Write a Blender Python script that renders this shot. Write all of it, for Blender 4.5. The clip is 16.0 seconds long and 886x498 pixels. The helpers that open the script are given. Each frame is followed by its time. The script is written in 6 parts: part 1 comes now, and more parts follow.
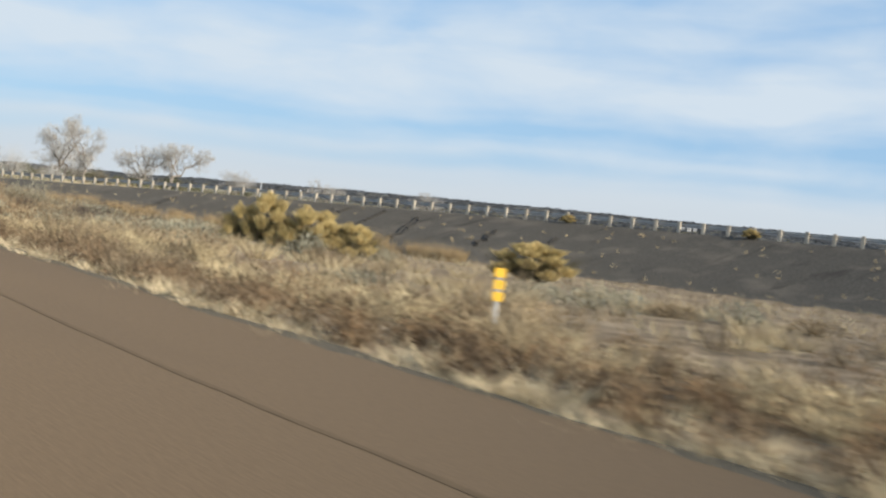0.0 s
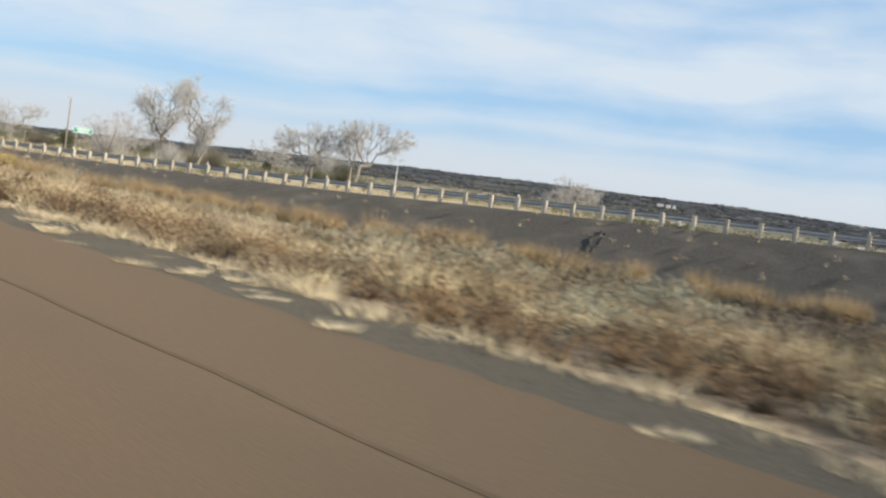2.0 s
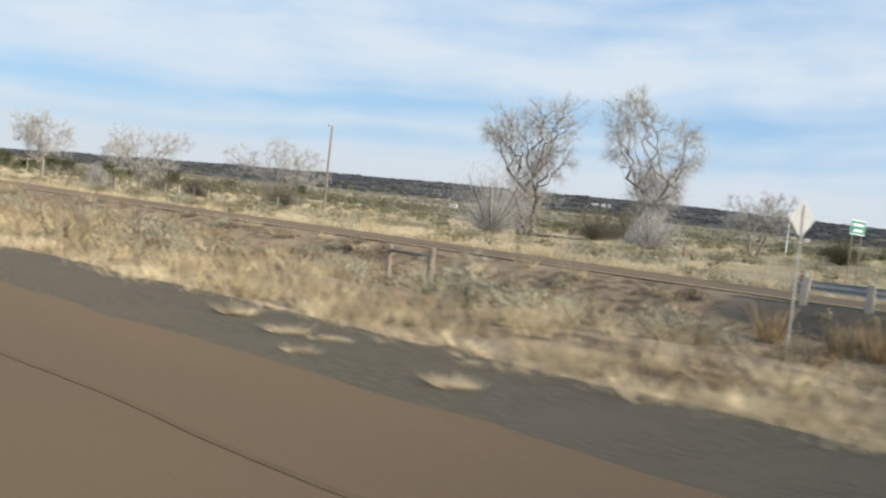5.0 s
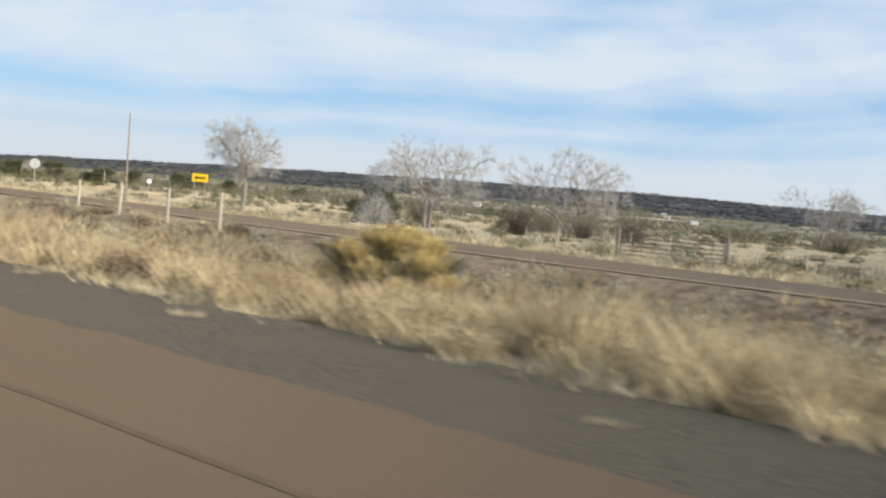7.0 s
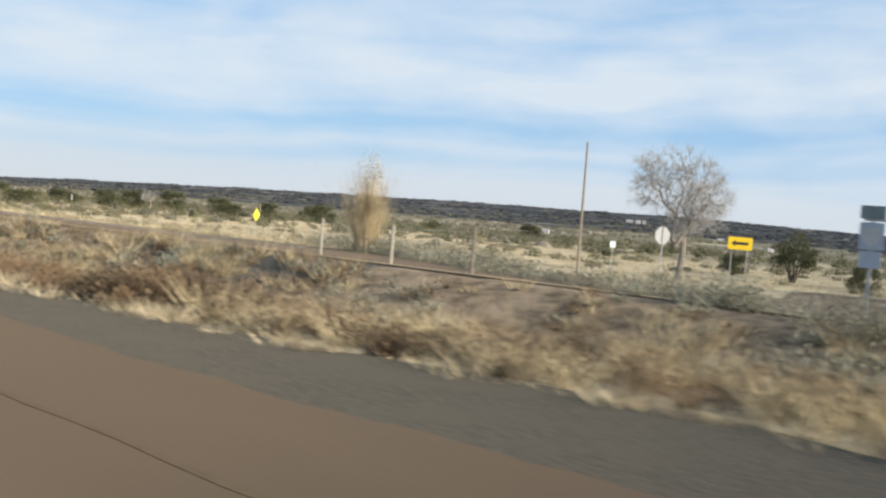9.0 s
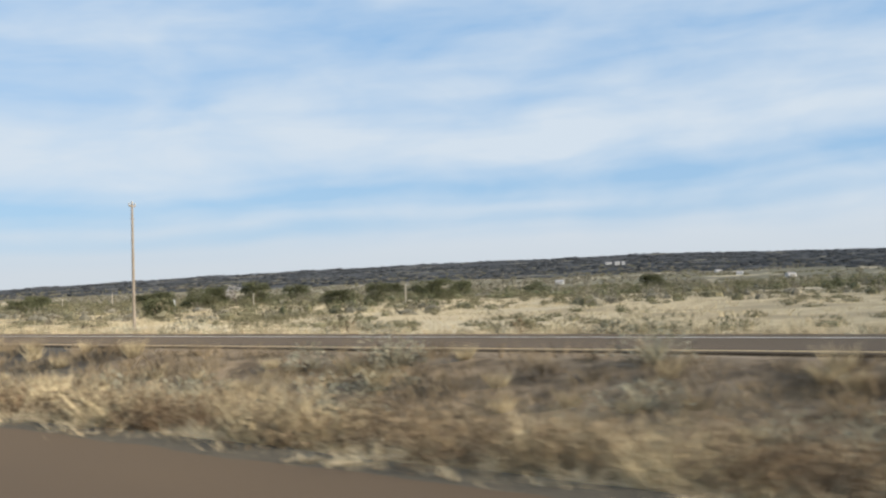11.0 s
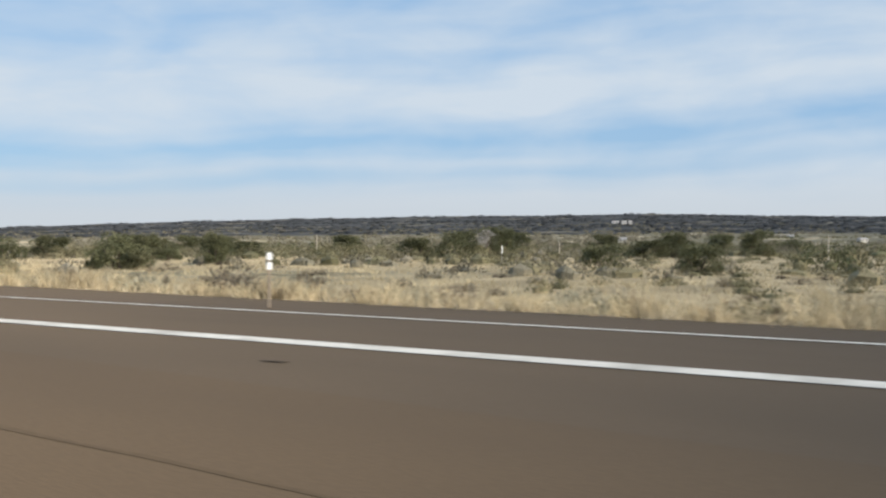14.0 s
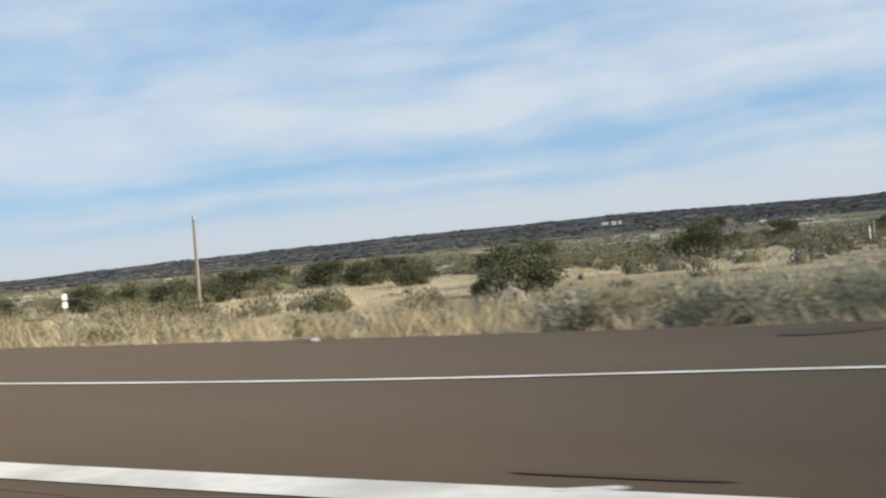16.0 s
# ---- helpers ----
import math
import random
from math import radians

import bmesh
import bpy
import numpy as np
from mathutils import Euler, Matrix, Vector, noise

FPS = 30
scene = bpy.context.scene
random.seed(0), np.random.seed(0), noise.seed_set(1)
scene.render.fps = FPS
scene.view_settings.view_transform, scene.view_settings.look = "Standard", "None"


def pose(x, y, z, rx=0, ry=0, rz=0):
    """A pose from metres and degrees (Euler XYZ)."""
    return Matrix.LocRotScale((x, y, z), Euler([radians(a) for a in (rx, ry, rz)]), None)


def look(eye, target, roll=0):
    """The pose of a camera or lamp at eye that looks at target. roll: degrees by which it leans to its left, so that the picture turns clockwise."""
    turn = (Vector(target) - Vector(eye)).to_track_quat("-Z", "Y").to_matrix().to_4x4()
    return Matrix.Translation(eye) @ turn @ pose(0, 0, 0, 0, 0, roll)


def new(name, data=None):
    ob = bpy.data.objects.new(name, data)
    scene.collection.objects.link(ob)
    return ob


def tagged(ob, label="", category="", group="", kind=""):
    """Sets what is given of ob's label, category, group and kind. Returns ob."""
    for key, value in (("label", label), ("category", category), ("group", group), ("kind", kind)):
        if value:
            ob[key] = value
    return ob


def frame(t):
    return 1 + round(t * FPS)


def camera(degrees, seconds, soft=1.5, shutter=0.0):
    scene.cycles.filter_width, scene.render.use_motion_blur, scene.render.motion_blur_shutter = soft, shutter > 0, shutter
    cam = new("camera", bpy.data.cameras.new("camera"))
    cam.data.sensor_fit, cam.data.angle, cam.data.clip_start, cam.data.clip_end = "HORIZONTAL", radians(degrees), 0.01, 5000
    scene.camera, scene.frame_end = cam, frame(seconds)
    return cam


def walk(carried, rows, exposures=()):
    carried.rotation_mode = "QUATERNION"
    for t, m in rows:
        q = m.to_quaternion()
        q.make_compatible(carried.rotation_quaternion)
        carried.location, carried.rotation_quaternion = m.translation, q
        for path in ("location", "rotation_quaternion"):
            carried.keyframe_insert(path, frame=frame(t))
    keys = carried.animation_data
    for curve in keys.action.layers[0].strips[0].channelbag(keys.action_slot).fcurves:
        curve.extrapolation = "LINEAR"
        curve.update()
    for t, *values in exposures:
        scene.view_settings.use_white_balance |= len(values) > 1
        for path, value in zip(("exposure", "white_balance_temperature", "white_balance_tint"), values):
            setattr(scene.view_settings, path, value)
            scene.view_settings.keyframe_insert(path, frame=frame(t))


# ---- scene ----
# A roadside on open dry grassland: main carriageway along +Y, an entry ramp that
# comes down from a bridge on its right and merges, scrub, bare trees, far ridge.
cam = camera(43.25, 16.0, soft=2.3, shutter=0.11)
PATH = [  # seconds, x, y, z, tilt, lean, heading
    (0.0, 0, 0.00, 1.2, -1.65, -6.61, -38.18),
    (0.5, 0, 15.51, 1.2, -1.27, -6.57, -39.02),
    (1.0, 0, 30.92, 1.2, -1.65, -5.60, -39.56),
    (1.5, 0, 46.23, 1.2, -2.42, -6.12, -39.87),
    (2.0, 0, 61.45, 1.2, -2.99, -8.06, -40.33),
    (2.5, 0, 76.56, 1.2, -2.68, -6.62, -43.66),
    (3.0, 0, 91.55, 1.2, -1.15, -5.44, -44.05),
    (3.5, 0, 106.40, 1.2, -2.09, -5.17, -44.69),
    (4.0, 0, 121.10, 1.2, -2.12, -5.18, -44.77),
    (4.5, 0, 135.67, 1.2, -2.20, -5.66, -45.10),
    (4.7, 0, 141.46, 1.2, -2.28, -6.32, -45.23),
    (6.8, 0, 201.74, 1.2, -2.56, -4.49, -46.58),
    (7.0, 0, 207.44, 1.2, -2.45, -4.89, -46.64),
    (7.5, 0, 221.57, 1.2, -1.98, -4.91, -46.25),
    (8.0, 0, 235.57, 1.2, -1.87, -5.55, -46.14),
    (8.5, 0, 249.42, 1.2, -1.74, -5.29, -45.88),
    (9.0, 0, 263.14, 1.2, -1.38, -4.88, -45.84),
    (9.5, 0, 276.72, 1.2, -0.94, -2.32, -46.32),
    (11.8, 0, 338.60, 1.2, 2.53, 2.49, -48.19),
    (12.0, 0, 343.97, 1.2, 2.19, 2.47, -48.38),
    (12.1, 0, 346.64, 1.2, 2.03, 2.54, -48.44),
    (12.5, 0, 357.32, 1.2, 1.79, 1.88, -48.68),
    (12.9, 0, 367.92, 1.2, 0.83, 1.11, -48.92),
    (13.0, 0, 370.56, 1.2, 0.70, 1.00, -48.93),
    (13.5, 0, 383.71, 1.2, 0.06, 0.30, -49.08),
    (14.0, 0, 396.76, 1.2, -0.50, -0.09, -49.36),
    (14.5, 0, 409.70, 1.2, -0.59, 1.54, -49.46),
    (15.0, 0, 422.55, 1.2, -0.09, 2.79, -49.59),
    (15.5, 0, 435.30, 1.2, 0.07, 3.19, -49.90),
    (16.0, 0, 447.96, 1.2, 0.34, 5.06, -50.91),
]
walk(cam, [(r[0], pose(r[1], r[2], r[3], 90 + r[4], r[5], r[6])) for r in PATH],
     exposures=((0.0, 0.28, 6660, 9), (2.0, 0.34, 6720, 10), (9.5, 0.36, 6720, 10), (12.0, 0.22, 6680, 10), (16.0, 0.20, 6680, 10)))

# ------------------------------------------------------------------ light
SUN_AZ, SUN_EL = 165.0, 20.0  # clockwise from +Y, above the horizon
world = bpy.data.worlds.new("sky")
scene.world = world
world.use_nodes = True
wt = world.node_tree
bg = wt.nodes["Background"]
bg.inputs[1].default_value = 0.108


def wnode(kind, **kw):
    n = wt.nodes.new(kind)
    for k, v in kw.items():
        if k == "operation":
            n.operation = v
        elif k == "blend_type":
            n.blend_type = v
    return n


def wmath(op, a, b=None, c=None):
    n = wnode("ShaderNodeMath", operation=op)
    for i, v in enumerate((a, b, c)):
        if v is None:
            continue
        if isinstance(v, (int, float)):
            n.inputs[i].default_value = v
        else:
            wt.links.new(v, n.inputs[i])
    return n.outputs[0]


sky = wnode("ShaderNodeTexSky")
sky.sky_type, sky.sun_disc = "NISHITA", False
sky.sun_elevation, sky.sun_rotation = radians(SUN_EL), radians(SUN_AZ)
sky.air_density, sky.dust_density, sky.ozone_density = 1.0, 0.4, 2.5
tc = wnode("ShaderNodeTexCoord")
sep = wnode("ShaderNodeSeparateXYZ")
wt.links.new(tc.outputs["Generated"], sep.inputs[0])
az = wmath("MULTIPLY", wmath("ARCTAN2", sep.outputs[0], sep.outputs[1]), 57.3)
el = wmath("MULTIPLY", wmath("ARCSINE", wmath("MAXIMUM", sep.outputs[2], 0.0)), 57.3)


def wnoise(x, y, detail, rough, distort=0.0):
    """Noise about zero over two directions of the sky."""
    c = wnode("ShaderNodeCombineXYZ")
    wt.links.new(x, c.inputs[0])
    wt.links.new(y, c.inputs[1])
    n = wnode("ShaderNodeTexNoise")
    n.inputs["Scale"].default_value, n.inputs["Detail"].default_value = 1.0, detail
    n.inputs["Roughness"].default_value, n.inputs["Distortion"].default_value = rough, distort
    wt.links.new(c.outputs[0], n.inputs["Vector"])
    return wmath("SUBTRACT", n.outputs[0], 0.5)


# cirrus in long decks that rise slowly to the right, with clear lanes between them
lift = wmath("ADD", el, wmath("MULTIPLY", wmath("SUBTRACT", az, 48.0), -0.035))
bend = wnoise(wmath("ADD", wmath("MULTIPLY", az, 0.065), 3.1), wmath("MULTIPLY", el, 0.16), 2.0, 0.5)
deck = wmath("ADD", lift, wmath("MULTIPLY", bend, 2.2))
decks = wnode("ShaderNodeValToRGB")
decks.color_ramp.interpolation = "EASE"
stops = ((0.0, 0.97), (1.7, 0.95), (2.6, 0.80), (3.3, 0.40), (3.9, 0.60), (4.5, 0.30), (5.1, 0.10), (5.7, 0.38), (6.4, 0.74), (7.4, 0.88), (8.4, 0.80), (9.3, 0.56), (10.4, 0.36), (12.5, 0.40), (16.0, 0.45))
while len(decks.color_ramp.elements) < len(stops):
    decks.color_ramp.elements.new(0.5)
for spot, (deg, much) in zip(decks.color_ramp.elements, stops):
    spot.position, spot.color = deg / 16.0, (much, much, much, 1)
wt.links.new(wmath("DIVIDE", deck, 16.0), decks.inputs[0])
streak = wnoise(wmath("MULTIPLY", az, 0.075), wmath("ADD", wmath("MULTIPLY", deck, 0.55), 7.0), 3.5, 0.5, 0.2)
puff = wnoise(wmath("ADD", wmath("MULTIPLY", az, 0.16), 9.0), wmath("MULTIPLY", lift, 0.42), 4.0, 0.52, 0.3)
clear = wnode("ShaderNodeMapRange")
clear.interpolation_type = "SMOOTHSTEP"
clear.inputs["From Min"].default_value, clear.inputs["From Max"].default_value = 1.2, 4.0
wt.links.new(el, clear.inputs["Value"])
uneven = wmath("ADD", wmath("MULTIPLY", streak, 0.95), wmath("MULTIPLY", puff, 1.15))
fac = wmath("ADD", decks.outputs[0], wmath("MULTIPLY", uneven, clear.outputs[0]))
fac = wmath("MINIMUM", wmath("MAXIMUM", fac, 0.03), 0.96)
low = wnode("ShaderNodeMapRange")
low.interpolation_type = "SMOOTHSTEP"
low.inputs["From Min"].default_value, low.inputs["From Max"].default_value = 0.5, 5.0
low.inputs["To Min"].default_value, low.inputs["To Max"].default_value = 1.0, 0.0
wt.links.new(el, low.inputs["Value"])
mixc = wnode("ShaderNodeMix")
mixc.data_type = "RGBA"
wt.links.new(fac, mixc.inputs["Factor"])
blue = wnode("ShaderNodeMix")
blue.data_type = "RGBA"
blue.inputs["Factor"].default_value = 0.72
wt.links.new(sky.outputs[0], blue.inputs["A"])
blue.inputs["B"].default_value = (2.38, 4.22, 6.80, 1)
wt.links.new(blue.outputs["Result"], mixc.inputs["A"])
veil = wnode("ShaderNodeMix")
veil.data_type = "RGBA"
wt.links.new(low.outputs[0], veil.inputs["Factor"])
veil.inputs["A"].default_value = (5.02, 5.80, 6.66, 1)
veil.inputs["B"].default_value = (4.80, 5.32, 5.88, 1)
wt.links.new(veil.outputs["Result"], mixc.inputs["B"])
wt.links.new(mixc.outputs["Result"], bg.inputs[0])

sun = new("sun", bpy.data.lights.new("sun", "SUN"))
sun.data.energy, sun.data.angle, sun.data.color = 4.5, radians(0.6), (1, 0.91, 0.77)
sa, se = radians(SUN_AZ), radians(SUN_EL)
sun.matrix_world = look((100 * math.sin(sa) * math.cos(se), 100 * math.cos(sa) * math.cos(se), 100 * math.sin(se)), (0, 0, 0))

# ------------------------------------------------------------------ materials
def material(name, c1, c2, scale=3.0, rough=0.9, c3=None, scale3=0.3, bump=0.0, bump_scale=30.0, metal=0.0,
             island=0.0, stretch=None, detail=6.0, contrast=(0.35, 0.65), obj_random=0.0, spec=0.3, fuzz=0.4):
    """Two-scale procedural surface: a fine mix of c1 and c2, broad patches of c3, relief, variation by piece."""
    m = bpy.data.materials.new(name)
    m.use_nodes = True
    t = m.node_tree
    bsdf = t.nodes["Principled BSDF"]
    bsdf.inputs["Roughness"].default_value, bsdf.inputs["Metallic"].default_value = rough, metal
    bsdf.inputs["Specular IOR Level"].default_value, bsdf.inputs["Diffuse Roughness"].default_value = spec, fuzz
    co = t.nodes.new("ShaderNodeTexCoord").outputs["Object"]
    if stretch:
        mp = t.nodes.new("ShaderNodeMapping")
        mp.inputs["Scale"].default_value = stretch
        t.links.new(co, mp.inputs[0])
        co = mp.outputs[0]

    def nz(sc, det):
        n = t.nodes.new("ShaderNodeTexNoise")
        n.inputs["Scale"].default_value, n.inputs["Detail"].default_value = sc, det
        t.links.new(co, n.inputs["Vector"])
        return n.outputs[0]

    def rng(v, lo, hi):
        r = t.nodes.new("ShaderNodeMapRange")
        r.inputs["From Min"].default_value, r.inputs["From Max"].default_value = lo, hi
        t.links.new(v, r.inputs["Value"])
        return r.outputs[0]

    def mix(f, a, b2):
        x = t.nodes.new("ShaderNodeMix")
        x.data_type = "RGBA"
        t.links.new(f, x.inputs["Factor"])
        for key, v in (("A", a), ("B", b2)):
            if isinstance(v, tuple):
                x.inputs[key].default_value = (*v, 1)
            else:
                t.links.new(v, x.inputs[key])
        return x.outputs["Result"]

    col = mix(rng(nz(scale, detail), *contrast), c1, c2)
    if c3:
        col = mix(rng(nz(scale3, 4.0), 0.45, 0.65), col, c3)
    for amount, kind in ((island, "geo"), (obj_random, "obj")):
        if amount:
            if kind == "geo":
                rnd = t.nodes.new("ShaderNodeNewGeometry").outputs["Random Per Island"]
            else:
                rnd = t.nodes.new("ShaderNodeObjectInfo").outputs["Random"]
            hv = t.nodes.new("ShaderNodeHueSaturation")
            r = t.nodes.new("ShaderNodeMapRange")
            r.inputs["To Min"].default_value, r.inputs["To Max"].default_value = 1 - amount, 1 + amount
            t.links.new(rnd, r.inputs["Value"])
            t.links.new(r.outputs[0], hv.inputs["Value"])
            t.links.new(col, hv.inputs["Color"])
            col = hv.outputs[0]
    t.links.new(col, bsdf.inputs["Base Color"])
    if bump:
        bp = t.nodes.new("ShaderNodeBump")
        bp.inputs["Strength"].default_value, bp.inputs["Distance"].default_value = bump, 0.02
        t.links.new(nz(bump_scale, 5.0), bp.inputs["Height"])
        t.links.new(bp.outputs[0], bsdf.inputs["Normal"])
    return m


M_asphalt = material("asphalt_brown", (0.136, 0.096, 0.060), (0.098, 0.070, 0.045), 55, 0.88, (0.092, 0.067, 0.045), 0.16, 0.1, 60, stretch=(1, 0.3, 1), spec=0.12, fuzz=1.0)
M_asphalt2 = material("asphalt_ramp", (0.170, 0.125, 0.084), (0.126, 0.093, 0.064), 50, 0.88, (0.118, 0.089, 0.062), 0.16, 0.1, 60, stretch=(1, 0.3, 1), spec=0.12, fuzz=1.0)
M_gravel = material("gravel", (0.118, 0.101, 0.076), (0.056, 0.049, 0.038), 24, 0.95, (0.094, 0.081, 0.061), 1.1, 0.5, 60, contrast=(0.36, 0.64), spec=0.12, fuzz=1.0)


def older_asphalt(m, much):
    """The surface darkens into an older section past the last sign."""
    t = m.node_tree
    bsdf = t.nodes["Principled BSDF"]
    now = bsdf.inputs["Base Color"].links[0].from_socket
    xyz = t.nodes.new("ShaderNodeSeparateXYZ")
    t.links.new(t.nodes.new("ShaderNodeTexCoord").outputs["Object"], xyz.inputs[0])
    r = t.nodes.new("ShaderNodeMapRange")
    r.inputs["From Min"].default_value, r.inputs["From Max"].default_value = 285.0, 335.0
    r.inputs["To Min"].default_value, r.inputs["To Max"].default_value = 1.0, much
    t.links.new(xyz.outputs[1], r.inputs["Value"])
    hv = t.nodes.new("ShaderNodeHueSaturation")
    t.links.new(r.outputs[0], hv.inputs["Value"])
    t.links.new(now, hv.inputs["Color"])
    t.links.new(hv.outputs[0], bsdf.inputs["Base Color"])


older_asphalt(M_asphalt, 0.96)
older_asphalt(M_asphalt2, 0.76)
M_tar = material("tar", (0.092, 0.070, 0.049), (0.074, 0.057, 0.041), 20, 0.9, spec=0.1)
M_stain = material("rusty_stain", (0.150, 0.098, 0.062), (0.085, 0.058, 0.040), 9, 0.9, spec=0.1)
M_joint = material("sealed_joint", (0.112, 0.080, 0.049), (0.090, 0.065, 0.041), 9, 0.9, spec=0.1, fuzz=0.8)
M_white = material("road_paint_white", (0.74, 0.70, 0.63), (0.62, 0.585, 0.525), 8, 0.7, (0.50, 0.465, 0.41), 1.2)
M_yellowline = material("road_paint_yellow", (0.70, 0.52, 0.27), (0.56, 0.43, 0.24), 8, 0.7)
M_wood = material("weathered_wood", (0.34, 0.28, 0.22), (0.24, 0.20, 0.16), 9, 0.9, bump=0.4, stretch=(3, 3, 0.4))
M_postwood = material("grey_post_wood", (0.56, 0.50, 0.41), (0.42, 0.37, 0.30), 9, 0.9, stretch=(3, 3, 0.5), obj_random=0.15)
M_pole = material("pole_wood", (0.40, 0.33, 0.255), (0.29, 0.24, 0.19), 6, 0.85, (0.37, 0.31, 0.25), 0.8, 0.4, 30, stretch=(4, 4, 0.3))
M_galv = material("galvanised_steel", (0.47, 0.47, 0.46), (0.37, 0.37, 0.37), 5, 0.55, metal=0.2)
M_alu = material("sign_back_aluminium", (0.52, 0.52, 0.51), (0.45, 0.45, 0.44), 3, 0.55, metal=0.05)
M_bluegrey = material("sign_back_blue_grey", (0.42, 0.47, 0.53), (0.36, 0.41, 0.47), 4, 0.5, metal=0.1)
M_darkplate = material("sign_plate_dark", (0.17, 0.21, 0.21), (0.21, 0.25, 0.25), 4, 0.5)
M_signyellow = material("sign_yellow", (0.86, 0.60, 0.02), (0.80, 0.54, 0.02), 3, 0.45)
M_lemon = material("sign_lemon_yellow", (0.94, 0.86, 0.08), (0.88, 0.80, 0.07), 3, 0.45)
M_delin = material("marker_yellow", (0.80, 0.50, 0.03), (0.72, 0.44, 0.03), 6, 0.5)
M_black = material("sign_black", (0.02, 0.02, 0.02), (0.03, 0.03, 0.03), 3, 0.5)
M_green = material("sign_green", (0.010, 0.24, 0.15), (0.012, 0.21, 0.13), 3, 0.45)
M_signwhite = material("sign_white", (0.80, 0.82, 0.83), (0.74, 0.76, 0.77), 3, 0.45)
M_straw = material("dry_straw", (0.71, 0.585, 0.370), (0.32, 0.250, 0.155), 1.3, 0.85, (0.50, 0.405, 0.250), 0.35, island=0.26, spec=0.12, contrast=(0.43, 0.57))
M_pale = material("bleached_grass", (0.79, 0.665, 0.450), (0.46, 0.370, 0.240), 2.0, 0.85, island=0.22, spec=0.12, contrast=(0.42, 0.58))
M_tan = material("tan_weeds", (0.385, 0.295, 0.185), (0.145, 0.108, 0.070), 1.2, 0.9, (0.27, 0.215, 0.145), 0.3, island=0.28, spec=0.12, contrast=(0.43, 0.57))
M_fieldgrass = material("field_grass", (0.70, 0.590, 0.385), (0.44, 0.366, 0.238), 0.25, 0.9, (0.42, 0.355, 0.230), 0.08, island=0.24, spec=0.12, contrast=(0.40, 0.60))
M_weed = material("brown_weed", (0.285, 0.190, 0.110), (0.095, 0.067, 0.045), 0.9, 0.9, (0.205, 0.150, 0.098), 0.2, island=0.30, spec=0.1, contrast=(0.42, 0.58))
M_sage = material("sage_leaf", (0.41, 0.395, 0.300), (0.205, 0.196, 0.145), 0.9, 0.9, (0.33, 0.305, 0.222), 0.25, island=0.24, spec=0.1, contrast=(0.42, 0.58))
M_olive = material("olive_brush", (0.205, 0.188, 0.110), (0.135, 0.128, 0.076), 0.15, 0.9, (0.245, 0.215, 0.135), 0.05, island=0.18, spec=0.1)
M_twig = material("grey_twig", (0.57, 0.545, 0.51), (0.40, 0.380, 0.355), 2, 0.9, island=0.25, spec=0.1)
M_bark = material("pale_bark", (0.37, 0.325, 0.28), (0.22, 0.19, 0.16), 5, 0.92, bump=0.5, stretch=(3, 3, 0.6))
M_darkbark = material("dark_bark", (0.16, 0.125, 0.095), (0.10, 0.08, 0.06), 5, 0.92, bump=0.5, stretch=(3, 3, 0.6))
M_juniper = material("juniper_foliage", (0.142, 0.145, 0.078), (0.086, 0.092, 0.050), 1.2, 0.9, (0.165, 0.152, 0.09), 0.5, island=0.25, obj_random=0.2, spec=0.1)
M_bunch = material("orange_bunch_grass", (0.52, 0.380, 0.205), (0.23, 0.162, 0.090), 1.5, 0.9, (0.42, 0.315, 0.18), 0.4, island=0.28, spec=0.12)
M_puff = material("olive_tan_weeds", (0.46, 0.385, 0.225), (0.25, 0.205, 0.120), 1.2, 0.9, (0.36, 0.31, 0.185), 0.4, island=0.22, spec=0.1, contrast=(0.42, 0.58))
M_darkbrush = material("dark_bare_brush", (0.135, 0.110, 0.092), (0.070, 0.058, 0.050), 1.1, 0.9, (0.17, 0.145, 0.11), 0.3, island=0.35, spec=0.08)
M_rabbit = material("rabbitbrush_heads", (0.72, 0.570, 0.275), (0.42, 0.325, 0.140), 3, 0.9, island=0.28, spec=0.1)
M_rabbitstem = material("rabbitbrush_stems", (0.135, 0.115, 0.062), (0.08, 0.068, 0.038), 3, 0.9, island=0.3, spec=0.1)
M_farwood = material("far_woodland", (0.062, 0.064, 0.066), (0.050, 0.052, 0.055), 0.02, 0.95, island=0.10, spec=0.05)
M_brushwood = material("leafless_brush", (0.250, 0.222, 0.165), (0.175, 0.162, 0.120), 0.03, 0.95, island=0.22, spec=0.05)
M_housewall = material("house_wall_white", (0.74, 0.72, 0.69), (0.64, 0.62, 0.59), 0.5, 0.8)
M_houseroof = material("house_roof", (0.42, 0.40, 0.39), (0.33, 0.31, 0.30), 0.5, 0.8)
M_glassdark = material("window_dark", (0.03, 0.035, 0.04), (0.05, 0.055, 0.06), 1, 0.2)
M_concrete = material("old_concrete", (0.34, 0.32, 0.28), (0.26, 0.245, 0.215), 3, 0.9, (0.20, 0.19, 0.17), 0.8, 0.4, 40)
M_litter = material("litter_white", (0.70, 0.69, 0.66), (0.58, 0.57, 0.54), 6, 0.7)
M_rill = material("washed_dark_cinder", (0.060, 0.054, 0.047), (0.036, 0.033, 0.029), 7, 0.95, bump=0.6)
M_rust = material("gate_rust", (0.21, 0.155, 0.12), (0.30, 0.25, 0.21), 8, 0.8)


